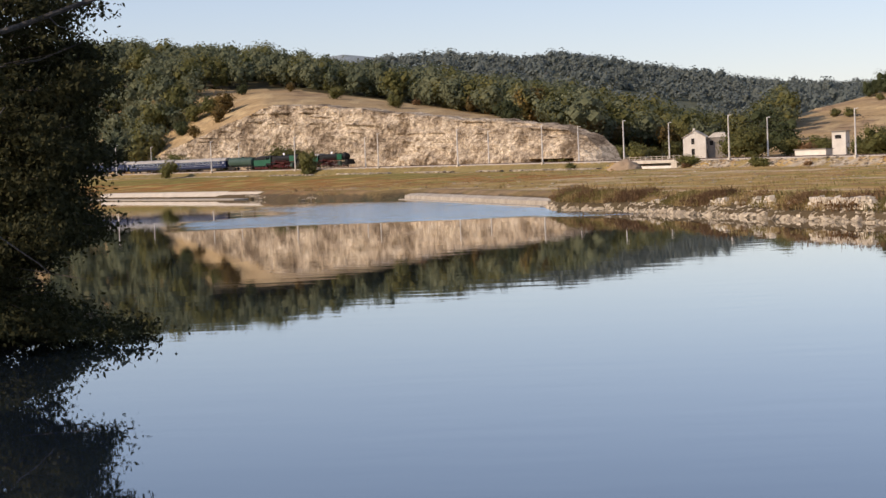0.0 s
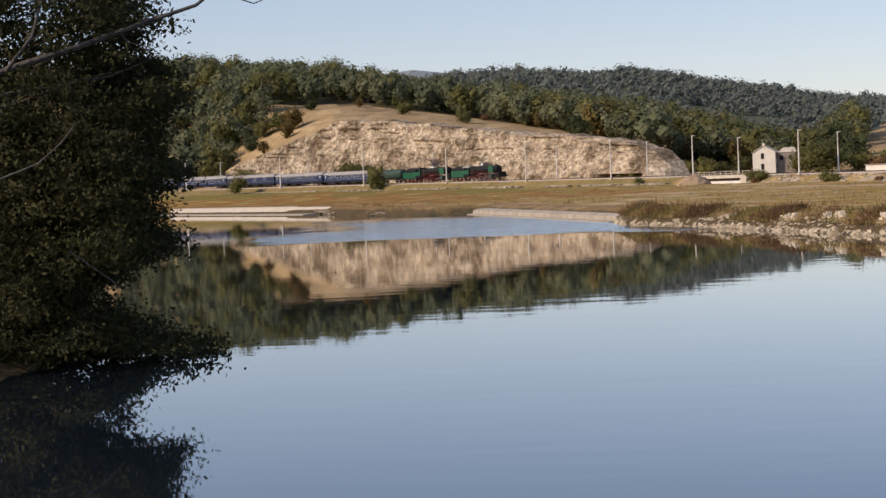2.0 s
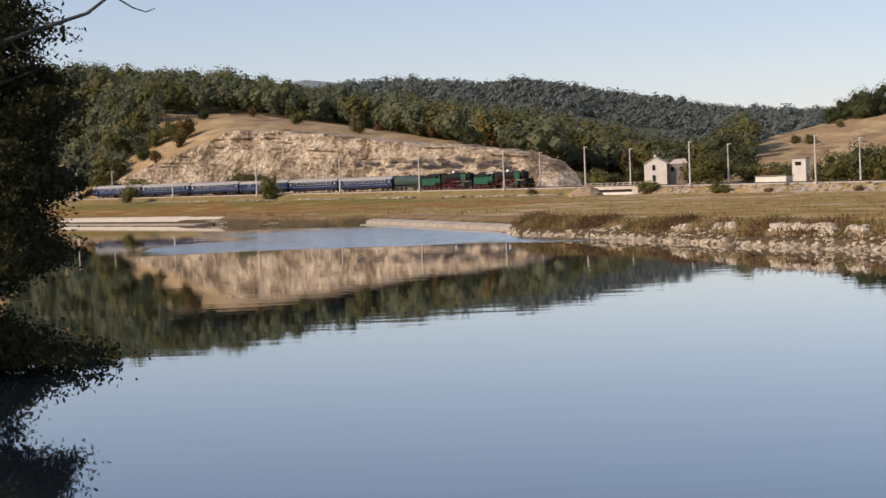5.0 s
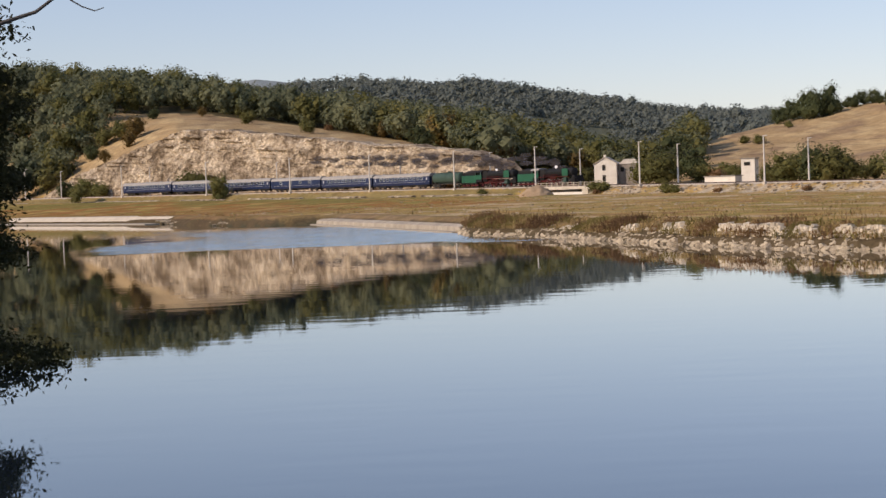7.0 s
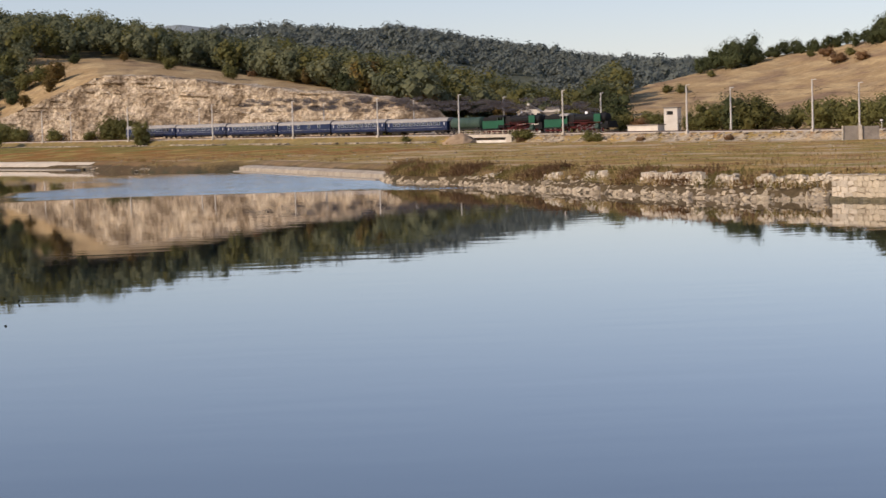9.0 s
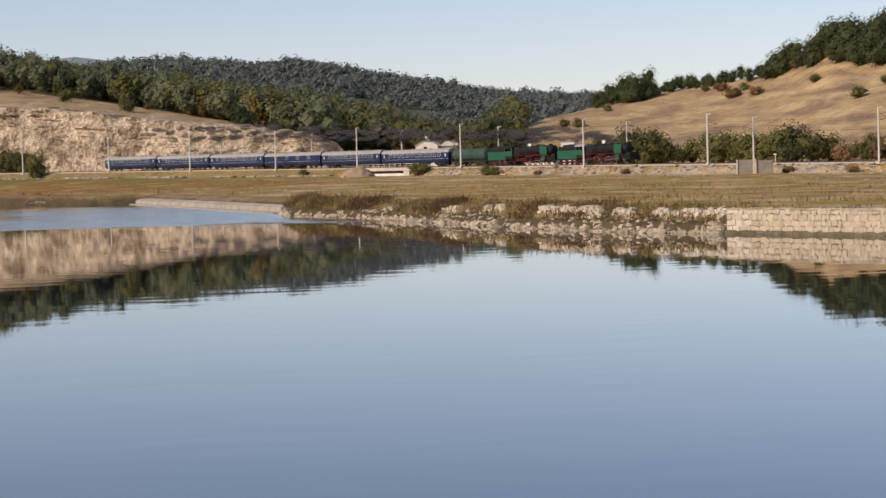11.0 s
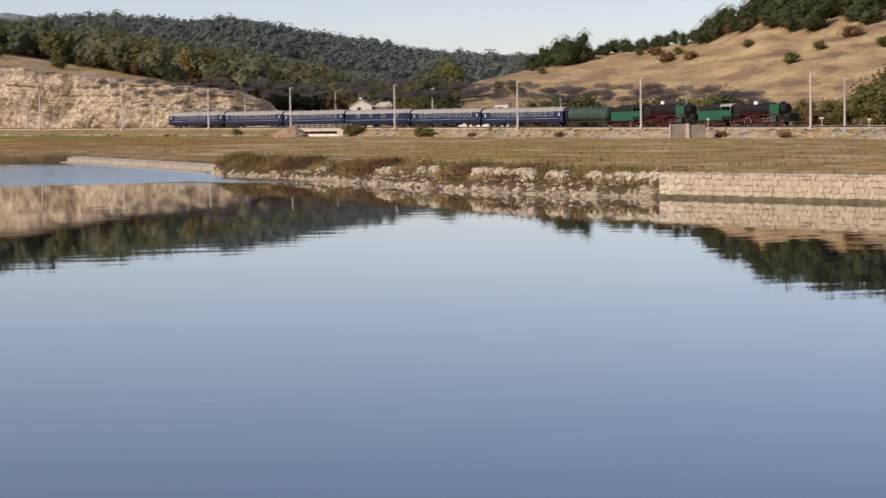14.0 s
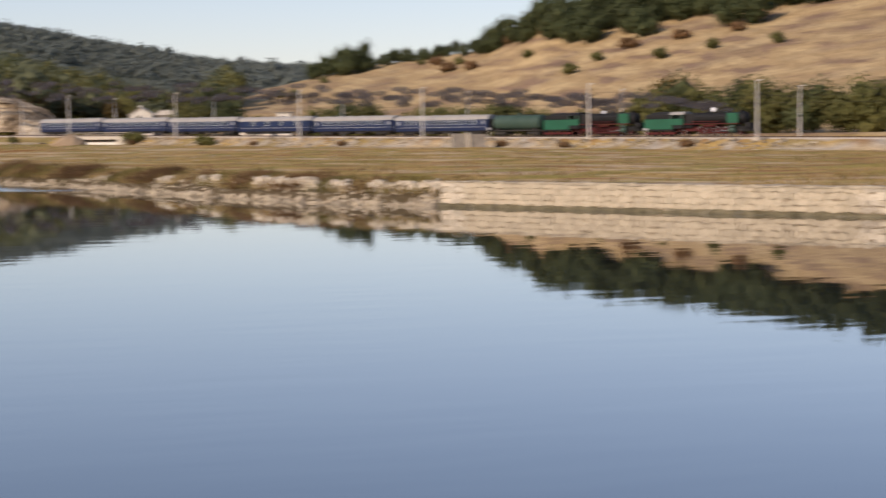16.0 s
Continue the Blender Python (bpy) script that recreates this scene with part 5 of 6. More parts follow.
# ---- buildings ----
def house():
    base = polar(7.35, 562)
    gz = ground_at(base.x, base.y)
    # x across the gable, y to the back
    face = Vector((-0.30, -0.954, 0)).normalized()
    right = Vector((-face.y, face.x, 0))
    m = Matrix((right, -face, Vector((0, 0, 1)))).transposed().to_4x4()
    m.translation = Vector((base.x, base.y, gz - 0.4))
    o = empty("derelict_house", m)
    W, Hh, R, B = 6.4, 6.5, 8.3, 8.0

    def gable(y0, y1, holes):
        bm = bmesh.new()
        pts = [(-W / 2, 0), (W / 2, 0), (W / 2, Hh), (0, R), (-W / 2, Hh)]
        fv = [bm.verts.new((x, y0, z)) for x, z in pts]
        bv = [bm.verts.new((x, y1, z)) for x, z in pts]
        bm.faces.new(fv), bm.faces.new(bv[::-1])
        for i in range(5):
            bm.faces.new((fv[i], fv[(i + 1) % 5], bv[(i + 1) % 5], bv[i]))
        bmesh.ops.recalc_face_normals(bm, faces=bm.faces)
        return bm
    front = part("gable_wall", gable(0, 0.4, 0), MAT["render_white"], o)
    part("gable_wall", gable(B - 0.4, B, 0), MAT["render_white"], o)
    for x in (-W / 2, W / 2 - 0.4):
        part("side_wall", boxes((x, x + 0.4, 0.4, B - 0.4, 0, Hh)), MAT["render_white"], o)
    # windows are flush panels, the unlit rooms behind painted near-black
    for x, z, w, h in ((-0.4, 1.6, 0.9, 1.7), (-0.4, 4.6, 0.9, 1.6)):
        win = part("window", boxes((x - w / 2, x + w / 2, -0.012, 0.1, z, z + h)), MAT["shade_dark"], o, "empty window opening, unlit inside painted dark")
        part("frame", boxes((x - w / 2 - 0.08, x - w / 2, -0.05, 0.05, z, z + h), (x + w / 2, x + w / 2 + 0.08, -0.05, 0.05, z, z + h), (x - w / 2 - 0.08, x + w / 2 + 0.08, -0.06, 0.05, z - 0.1, z)), MAT["render_white"], win)
    for y in (2.0, 4.0, 6.0):
        for z in (1.6, 4.5):
            part("window", boxes((W / 2 - 0.1, W / 2 + 0.012, y - 0.5, y + 0.5, z, z + 1.5)), MAT["shade_dark"], o, "empty window opening, unlit inside painted dark")
    for sx in (-1, 1):
        bm = bmesh.new()
        v = [bm.verts.new(c) for c in ((sx * (W / 2 + 0.3), -0.3, Hh - 0.15), (0, -0.3, R + 0.05), (0, B * 0.75, R + 0.05), (sx * (W / 2 + 0.3), B * 0.75, Hh - 0.15))]
        fc = bm.faces.new(v)
        r = bmesh.ops.extrude_face_region(bm, geom=[fc])
        for e in r["geom"]:
            if isinstance(e, bmesh.types.BMVert):
                e.co.z += 0.14
        bmesh.ops.recalc_face_normals(bm, faces=bm.faces)
        part("roof", bm, MAT["concrete"], o, "pale bleached roof slope")
    # lower wing with a broken roof
    # darker grey than the gable: the wing's shade is put into its colour
    wing = part("wing", boxes((W / 2, W / 2 + 5.4, 2.2, 7.6, 0, 6.3)), MAT["grey_concrete"], o, "grey wing, shade painted into its walls")
    for x in (W / 2 + 1.3, W / 2 + 3.9):
        part("window", boxes((x - 0.5, x + 0.5, 2.185, 2.3, 4.1, 5.4)), MAT["shade_dark"], wing)
    bm = bmesh.new()
    v = [bm.verts.new(c) for c in ((W / 2 + 0.2, 2.0, 6.3), (W / 2 + 5.6, 2.0, 6.3), (W / 2 + 4.6, 4.8, 7.7), (W / 2 + 1.6, 4.8, 7.7), (W / 2 + 0.2, 7.8, 6.3), (W / 2 + 5.6, 7.8, 6.3))]
    for q in ((0, 1, 2, 3), (4, 3, 2, 5), (0, 3, 4), (1, 5, 2)):
        bm.faces.new([v[i] for i in q])
    bmesh.ops.recalc_face_normals(bm, faces=bm.faces)
    part("wing_roof", bm, MAT["concrete"], wing, "pale patched hipped roof")
    part("chimney", boxes((-0.9, -0.3, 3.0, 3.6, 7.6, 9.1), bevel=0.03), MAT["render_white"], o)
    return tagged(o, "derelict two-storey house with pale rendered gable", "house")


house()


def tower():
    base = polar(11.42, 505)
    gz = ground_at(base.x, base.y)
    face = Vector((-0.42, -0.907, 0)).normalized()
    right = Vector((-face.y, face.x, 0))
    m = Matrix((right, -face, Vector((0, 0, 1)))).transposed().to_4x4()
    m.translation = Vector((base.x, base.y, gz - 0.3))
    o = empty("signal_building", m)
    part("wall", boxes((-1.75, 1.75, 0, 4.2, 0, 6.3), bevel=0.03), MAT["render_white"], o)
    part("roof", boxes((-2.0, 2.0, -0.25, 4.45, 6.3, 6.55), bevel=0.03), MAT["grey_concrete"], o, "thin dark flat roof slab")
    w = part("window", boxes((-1.0, 0.6, -0.02, 0.1, 4.6, 5.5)), MAT["shade_dark"], o, "window opening, unlit inside painted dark")
    part("sill", boxes((-1.1, 0.7, -0.1, 0.02, 4.5, 4.6)), MAT["concrete"], w)
    part("door", boxes((1.752, 1.79, 1.2, 2.2, 0.3, 2.4)), MAT["grey_concrete"], o, "grey door")
    return tagged(o, "small flat-roofed white signal building by the railway", "building")


tower()


def shed():
    a, b2 = polar(10.18, 492), polar(11.05, 486)
    gz = ground_at((a.x + b2.x) / 2, (a.y + b2.y) / 2)
    way = (b2 - a).normalized()
    nrm = Vector((-way.y, way.x, 0))
    m = Matrix((way, nrm, Vector((0, 0, 1)))).transposed().to_4x4()
    m.translation = Vector((a.x, a.y, gz - 0.2))
    L = (b2 - a).length
    o = empty("low_shed", m)
    part("wall", boxes((0, L, 0, 2.6, 0, 2.1), bevel=0.03), MAT["render_white"], o)
    part("roof", boxes((-0.2, L + 0.2, -0.25, 2.9, 2.1, 2.32), bevel=0.03), MAT["grey_concrete"], o, "grey slab roof")
    return tagged(o, "low white platform shed with a slab roof", "shed")


shed()


def pit():
    c = polar(16.77, 366)
    gz = ground_at(c.x, c.y)
    way = Vector((math.cos(radians(16.8)), -math.sin(radians(16.8)), 0))
    nrm = Vector((-way.y, way.x, 0))
    m = Matrix((way, nrm, Vector((0, 0, 1)))).transposed().to_4x4()
    m.translation = Vector((c.x, c.y, gz - 0.2))
    o = empty("concrete_culvert", m)
    part("panel", boxes((-3.15, -0.45, 0, 0.3, 0, 2.75), bevel=0.03), MAT["grey_concrete"], o)
    part("panel", boxes((0.25, 3.15, 0.1, 0.4, 0, 2.6), bevel=0.03), MAT["grey_concrete"], o)
    part("pillar", boxes((-0.45, 0.2, -0.25, 0.5, 0, 2.85), bevel=0.04), MAT["concrete"], o, "pale concrete pillar")
    part("pillar", boxes((-3.45, -3.15, -0.2, 0.5, 0, 2.8), bevel=0.04), MAT["concrete"], o, "pale concrete pillar")
    part("side_wall", boxes((-3.4, -3.1, 0.5, 5.0, 0, 2.6), bevel=0.03), MAT["grey_concrete"], o)
    part("side_wall", boxes((2.9, 3.2, 0.5, 5.0, 0, 2.5), bevel=0.03), MAT["grey_concrete"], o)
    return tagged(o, "grey concrete box culvert at the foot of the embankment", "culvert")


pit()


def marker(s, u, h, wdt):
    o = empty("line_marker", frame_at(s, u, -0.5))
    bm = bmesh.new()
    tube(bm, (0, 0, -0.6), (0, 0, h), 0.07, seg=8)
    part("post", bm, MAT["pole"], o)
    part("plate", boxes((-wdt, wdt, -0.06, 0.0, h - 0.25, h + 0.1), bevel=0.01), MAT["white"], o, "white plate")
    return tagged(o, "small white marker post beside the track", "marker post", "marker posts along the line")


for s, u, h, w in ((226, 4.0, 2.0, 0.35), (246, -5.0, 2.0, 0.55), (264, 4.0, 1.8, 0.4)):
    marker(s, u, h, w)


def heap():
    c = polar(5.35, 462)
    bm = bmesh.new()
    bmesh.ops.create_icosphere(bm, subdivisions=4, radius=1.0)
    for v in bm.verts:
        k = 1 + 0.15 * noise.noise(v.co * 3) + 0.07 * noise.noise(v.co * 9)
        r = math.hypot(v.co.x, v.co.y)
        v.co = Vector((v.co.x * 4.0 * k, v.co.y * 3.0 * k, 2.5 * max(v.co.z, -0.2) * k * (1.1 - 0.5 * r)))
    p = part("earth_mound", bm, mottled("sandy_earth", (0.28, 0.20, 0.12), (0.42, 0.31, 0.20), 0.5, 0.95, 0.5), shade=True)
    p.location = (c.x, c.y, ground_at(c.x, c.y))
    tagged(p, "sandy heap of earth by the bridge", "earth mound")


heap()


def wires():
    for u, z, r in ((1.6, 5.7, 0.018), (1.6, 6.9, 0.018), (-6.0, 8.0, 0.018)):
        v, f = [], []
        ss = np.arange(-320, 380, 10.0)
        for s in ss:
            p = on_track(s, u - 1.6 if u > 0 else u, z)
            for a in (0, 2.1, 4.2):
                v.append((p.x, p.y + r * math.cos(a), p.z + r * math.sin(a)))
        for i in range(len(ss) - 1):
            for j in range(3):
                a, b2 = i * 3 + j, i * 3 + (j + 1) % 3
                f.append((a, b2, b2 + 3, a + 3))
        tagged(mesh_ob("overhead_wire", v, f, MAT["under"]), "thin dark overhead wire above the track", "overhead wire", "wires over the line", "structure")


wires()


# ---- plants ----
def cards(pos, nrm, size, rng, aspect=1.0):
    """Leaf cards: one bent quad a clump, as flat arrays."""
    n = len(pos)
    nrm = nrm / np.maximum(np.linalg.norm(nrm, axis=1, keepdims=True), 1e-6)
    ref = rng.normal(size=(n, 3))
    a = np.cross(nrm, ref)
    a /= np.maximum(np.linalg.norm(a, axis=1, keepdims=True), 1e-6)
    b = np.cross(nrm, a)
    size = np.asarray(size).reshape(-1, 1) * rng.uniform(0.6, 1.3, (n, 1))
    sa, sb = size * 0.5, size * 0.5 * aspect
    v = np.stack([pos - a * sa - b * sb * 0.5, pos + b * sb * rng.uniform(-1.0, -0.3, (n, 1)) + a * sa * 0.3, pos + a * sa + b * sb * 0.6, pos - a * sa * 0.4 + b * sb], 1)
    return v.reshape(-1, 3)


def card_mesh(name, v, mat):
    me = bpy.data.meshes.new(name)
    n = len(v) // 4
    me.vertices.add(len(v))
    me.vertices.foreach_set("co", v.astype(np.float32).ravel())
    me.loops.add(len(v))
    me.loops.foreach_set("vertex_index", np.arange(len(v), dtype=np.int32))
    me.polygons.add(n)
    me.polygons.foreach_set("loop_start", np.arange(0, len(v), 4, dtype=np.int32))
    me.polygons.foreach_set("loop_total", np.full(n, 4, dtype=np.int32))
    me.update(calc_edges=True)
    me.materials.append(mat)
    return me


def rhombs():
    """Twelve rhombic facets about a point, as a run of corners."""
    out = []
    for i, j in ((0, 1), (0, 2), (1, 2)):
        k = 3 - i - j
        for si in (-1, 1):
            for sj in (-1, 1):
                a, b = np.zeros(3), np.zeros(3)
                a[i], b[j] = si, sj
                c, d = (a + b) / 2, (a + b) / 2
                c[k], d[k] = -0.5, 0.5
                q = [a, c, b, d]
                if np.dot(np.cross(c - a, b - a), a + b) < 0:
                    q = q[::-1]
                out += q
    return out


FACETS = rhombs()


def crowns(base, height, radius, per, leaf, rng, lobes=8, low=0.25, cores=99):
    """Leaf cards for many trees at once: each crown is a heap of lobes."""
    T = len(base)
    c = rng.normal(size=(T, lobes, 3))
    c /= np.linalg.norm(c, axis=2, keepdims=True)
    c *= rng.uniform(0.25, 0.75, (T, lobes, 1))
    mid = (1 + low) / 2
    cen = np.empty((T, lobes, 3))
    cen[..., 0] = base[:, None, 0] + c[..., 0] * radius[:, None]
    cen[..., 1] = base[:, None, 1] + c[..., 1] * radius[:, None]
    cen[..., 2] = base[:, None, 2] + height[:, None] * (mid + c[..., 2] * (1 - low) * 0.5)
    lr = radius[:, None] * rng.uniform(0.42, 0.68, (T, lobes))
    n = T * per
    t = np.repeat(np.arange(T), per)
    k = rng.randint(0, lobes, n)
    d = rng.normal(size=(n, 3))
    d[:, 2] += 0.25
    d /= np.linalg.norm(d, axis=1, keepdims=True)
    pos = cen[t, k] + d * (lr[t, k] * rng.uniform(0.82, 1.10, n))[:, None]
    pos[:, 2] = np.maximum(pos[:, 2], base[t, 2] + 0.1)
    nrm = d + rng.normal(size=(n, 3)) * 0.2
    leaves = cards(pos, nrm, leaf * rng.uniform(0.8, 1.2, n), rng)
    # the dense inside of each lobe: twelve facets
    kc = min(lobes, cores)
    facets = np.array(FACETS) * 0.52
    lump_v = cen[:, :kc, None, :] + facets[None, None] * lr[:, :kc, None, None] * rng.uniform(0.9, 1.06, (T, kc, len(facets), 1))
    lump_v[..., 2] = np.maximum(lump_v[..., 2], base[:, None, None, 2] - 0.2)
    return np.vstack([leaves, lump_v.reshape(-1, 3)])


def blades(pos, tall, rng, width=0.09):
    """Upright blades: base points and heights give narrow leaning quads."""
    n = len(pos)
    a = rng.uniform(0, 2 * math.pi, n)
    w = np.stack([np.cos(a), np.sin(a), np.zeros(n)], 1) * (width * rng.uniform(0.6, 1.6, n))[:, None]
    up = np.stack([rng.normal(size=n) * 0.3, rng.normal(size=n) * 0.3, np.ones(n)], 1) * tall[:, None]
    return np.stack([pos - w, pos + w, pos + up + w * 0.5, pos + up * 0.93 - w * 0.4], 1).reshape(-1, 3)


def limb(bm, pts, r0, r1, seg=7):
    """A bent, tapering limb through the points."""
    pts = [Vector(p) for p in pts]
    n = len(pts)
    rings = []
    for i, p in enumerate(pts):
        way = (pts[min(i + 1, n - 1)] - pts[max(i - 1, 0)]).normalized()
        q = way.to_track_quat("Z", "Y")
        r = r0 + (r1 - r0) * i / (n - 1)
        rings.append([bm.verts.new(p + q @ Vector((r * math.cos(2 * math.pi * j / seg), r * math.sin(2 * math.pi * j / seg), 0))) for j in range(seg)])
    for i in range(n - 1):
        for j in range(seg):
            bm.faces.new((rings[i][j], rings[i][(j + 1) % seg], rings[i + 1][(j + 1) % seg], rings[i + 1][j]))
    bm.faces.new(rings[0][::-1]), bm.faces.new(rings[-1])


def tree_proto(name, seed, mat, spread=0.36, per=900, leaf=0.5, low=0.22, label="", category="tree", group=""):
    """A tree ten metres high, with trunk, limbs and a crown of leaf clumps."""
    rng = np.random.RandomState(seed)
    rnd = random.Random(seed)
    o = empty(name)
    bm = bmesh.new()
    limb(bm, [(0, 0, -0.5), (0.1, 0.05, 1.2), (-0.05, 0.15, 3.0), (0.1, 0, 5.5)], 0.26, 0.10)
    for i in range(6):
        a = rnd.uniform(0, 6.28)
        z0 = rnd.uniform(1.6, 4.5)
        L = rnd.uniform(1.6, 3.0)
        c, s = math.cos(a), math.sin(a)
        limb(bm, [(0, 0.05, z0), (c * L * 0.4, s * L * 0.4, z0 + 1.0), (c * L, s * L, z0 + rnd.uniform(1.6, 3.4))], 0.11, 0.03, 5)
    part("trunk", bm, MAT["bark"], o, shade=True)
    v = crowns(np.zeros((1, 3)), np.array([10.0]), np.array([10.0 * spread]), per, leaf, rng, 16, low)
    ob = new("crown", card_mesh("crown", v, MAT[mat]))
    ob.parent = o
    return tagged(o, label, category, group)


def planted(proto, x, y, height, spread=1.0, sink=0.0):
    z = ground_at(x, y) - sink
    k = height / 10.0
    a = random.uniform(0, 6.28)
    m = Matrix.Translation((x, y, z)) @ Matrix.Rotation(a, 4, "Z") @ Matrix.Diagonal((k * spread, k * spread, k, 1))
    t = copy_thing(proto, Matrix())
    t.matrix_basis = m
    return t


def on_slope(az, el, d0=520, d1=900):
    """The place where a line of sight at that bearing and rise first meets the land behind the line."""
    dd = np.arange(d0, d1, 2.0)
    a = radians(az)
    g = ground_z(np.sin(a) * dd, np.cos(a) * dd)
    hit = np.where(g >= 5.5 + el * dd)[0]
    d = dd[hit[0]] if len(hit) else d1
    return math.sin(a) * d, math.cos(a) * d


random.seed(5)
olive = tree_proto("tree", 61, "leaf_olive", 0.42, 1500, 0.46, 0.0, "olive green leafy tree turning yellow in autumn", "tree", "trees along the valley")
olive_b = tree_proto("tree", 62, "leaf_olive", 0.48, 1500, 0.46, 0.0, "olive green leafy tree turning yellow in autumn", "tree", "trees along the valley")
green = tree_proto("tree", 63, "leaf_ridge", 0.44, 1500, 0.46, 0.04, "dark green broadleaf tree on the dry slope", "tree", "trees along the valley")
green_b = tree_proto("tree", 64, "leaf_ridge", 0.54, 1500, 0.46, 0.02, "dark green broadleaf tree on the dry slope", "tree", "trees along the valley")
rust = tree_proto("tree", 65, "leaf_orange", 0.46, 1000, 0.62, 0.08, "autumn orange broadleaf tree by the quarry", "tree", "trees along the valley")
shrub = tree_proto("shrub", 66, "leaf_olive", 0.60, 700, 0.75, 0.02, "low olive green shrub on stony ground", "shrub", "shrubs on the slopes")
shrub_b = tree_proto("shrub", 67, "leaf_brown", 0.65, 700, 0.75, 0.02, "low rusty brown shrub on dry ground", "shrub", "shrubs on the slopes")
PROTOS = [olive, olive_b, green, green_b, rust, shrub, shrub_b]
spots = []
p = on_track(-52, 7.0)
spots.append((olive_b, p.x, p.y, 9.0, 0.85))
spots.append((olive, -86.9, 634.0, 8.0, 1.0))
for s, u, h, pr in ((-88, -9.5, 11.5, olive), (-82, -10.5, 8.5, olive_b), (-77, -10, 6.5, green), (-132, -9, 7.5, olive), (-141, -10, 8.5, olive_b), (-150, -11, 8, green), (-116, -9, 5, shrub), (-100, -10, 5, olive)):
    p = on_track(s, u)
    spots.append((pr, p.x, p.y, h, 1.1))
# round the house
for az, d, h, pr, w in ((8.5, 545, 9.0, olive, 1.2), (8.85, 535, 10.5, olive_b, 1.2), (9.15, 545, 9.0, olive, 1.2), (9.5, 600, 15.5, green, 0.9), (9.85, 560, 11.0, green_b, 1.0), (10.1, 540, 7.0, olive, 1.2), (9.3, 620, 13, green, 1.0),
                        (6.7, 590, 6.5, olive_b, 1.2), (6.2, 585, 5.0, olive, 1.3), (5.7, 580, 5.5, shrub, 1.2), (5.2, 590, 6.0, olive, 1.2), (8.25, 600, 8.0, olive, 1.2), (7.9, 620, 7.0, rust, 1.3),
                        (10.5, 540, 5.0, shrub_b, 1.2), (10.9, 545, 5.5, olive, 1.2), (11.15, 530, 6.0, olive_b, 1.1), (10.75, 555, 4.5, shrub, 1.3)):
    q = polar(az, d)
    spots.append((pr, q.x, q.y, h, w))
# the orchard at the foot of the right-hand hill, and the tall trees beyond it
for az, d, h, pr, w in ((12.1, 480, 7.0, olive, 1.2), (12.45, 470, 8.5, olive_b, 1.2), (12.9, 468, 9.0, olive, 1.2), (13.35, 465, 10.0, green_b, 1.0), (13.75, 462, 10.2, olive_b, 1.1), (14.1, 460, 8.5, olive, 1.2), (14.6, 480, 5.5, olive, 1.1), (15.0, 482, 6.0, shrub, 1.0),
                        (15.75, 450, 8.8, olive_b, 1.2), (16.15, 445, 9.0, olive, 1.2), (16.6, 440, 8.2, olive_b, 1.2), (17.05, 436, 8.6, olive, 1.2), (17.5, 432, 9.0, olive_b, 1.2), (17.95, 430, 9.2, green_b, 1.1), (18.4, 428, 8.4, olive, 1.2),
                        (18.85, 430, 6.0, shrub, 1.2), (19.3, 425, 5.0, shrub_b, 1.2), (19.8, 420, 5.5, olive, 1.2), (20.3, 418, 5.0, shrub_b, 1.2), (20.8, 412, 6.5, olive_b, 1.2), (21.3, 405, 7.8, olive, 1.2),
                        (21.8, 402, 10.5, olive_b, 1.1), (22.3, 400, 12.5, olive, 1.1), (22.8, 398, 13.0, green_b, 1.0), (23.4, 396, 12.0, olive_b, 1.1), (24.0, 392, 11.5, olive, 1.2), (24.6, 388, 12.0, green_b, 1.1), (25.2, 384, 12.6, olive_b, 1.1),
                        (25.9, 380, 12.0, olive, 1.2), (26.6, 376, 11.0, green_b, 1.1), (27.3, 372, 11.5, olive, 1.2), (28.1, 368, 12.0, olive_b, 1.2), (29.0, 364, 11.5, olive, 1.2), (22.6, 430, 13.0, rust, 0.9), (20.1, 455, 6, olive, 1.1), (24.9, 420, 12, olive, 1.1)):
    q = polar(az, d)
    spots.append((pr, q.x, q.y, h, w))
# on the quarry's top and hill
for az, el, h, pr in ((-5.6, 0.0395, 5.0, green), (-4.2, 0.0402, 4.0, rust), (-2.9, 0.0355, 6.5, olive), (-1.2, 0.0300, 6.5, olive), (2.0, 0.0208, 9.0, green), (-6.1, 0.0300, 9.0, rust), (-6.5, 0.030, 9.5, olive), (-6.3, 0.026, 6.0, rust), (-7.0, 0.0265, 9.0, olive), (-7.0, 0.018, 5.0, rust), (-7.4, 0.020, 7.0, green), (-0.6, 0.031, 3.0, shrub_b), (0.6, 0.0275, 3.0, shrub)):
    spots.append((pr, *on_slope(az, el, 560), h, 1.1))
# scattered shrubs on the dry hill
for az, el, h, pr in ((15.85, 0.0315, 4.2, shrub_b), (16.2, 0.0285, 4.6, shrub_b), (16.85, 0.0292, 4.0, shrub_b), (19.7, 0.0262, 3.5, shrub), (11.35, 0.0165, 3.0, shrub), (11.75, 0.0160, 3.4, shrub), (12.6, 0.0235, 2.6, shrub), (16.5, 0.0318, 3.0, shrub), (15.4, 0.0318, 2.6, shrub), (18.0, 0.042, 4.0, shrub_b), (18.5, 0.0345, 2.8, shrub), (21.4, 0.0385, 4.5, shrub_b), (22.3, 0.033, 3.5, shrub), (22.9, 0.043, 4.0, shrub_b), (23.8, 0.0375, 3.2, shrub), (19.0, 0.046, 3.6, shrub_b), (20.5, 0.032, 3.0, shrub), (24.5, 0.046, 3.6, shrub_b), (25.6, 0.040, 3.2, shrub)):
    spots.append((pr, *on_slope(az, el, 500), h, 1.3))
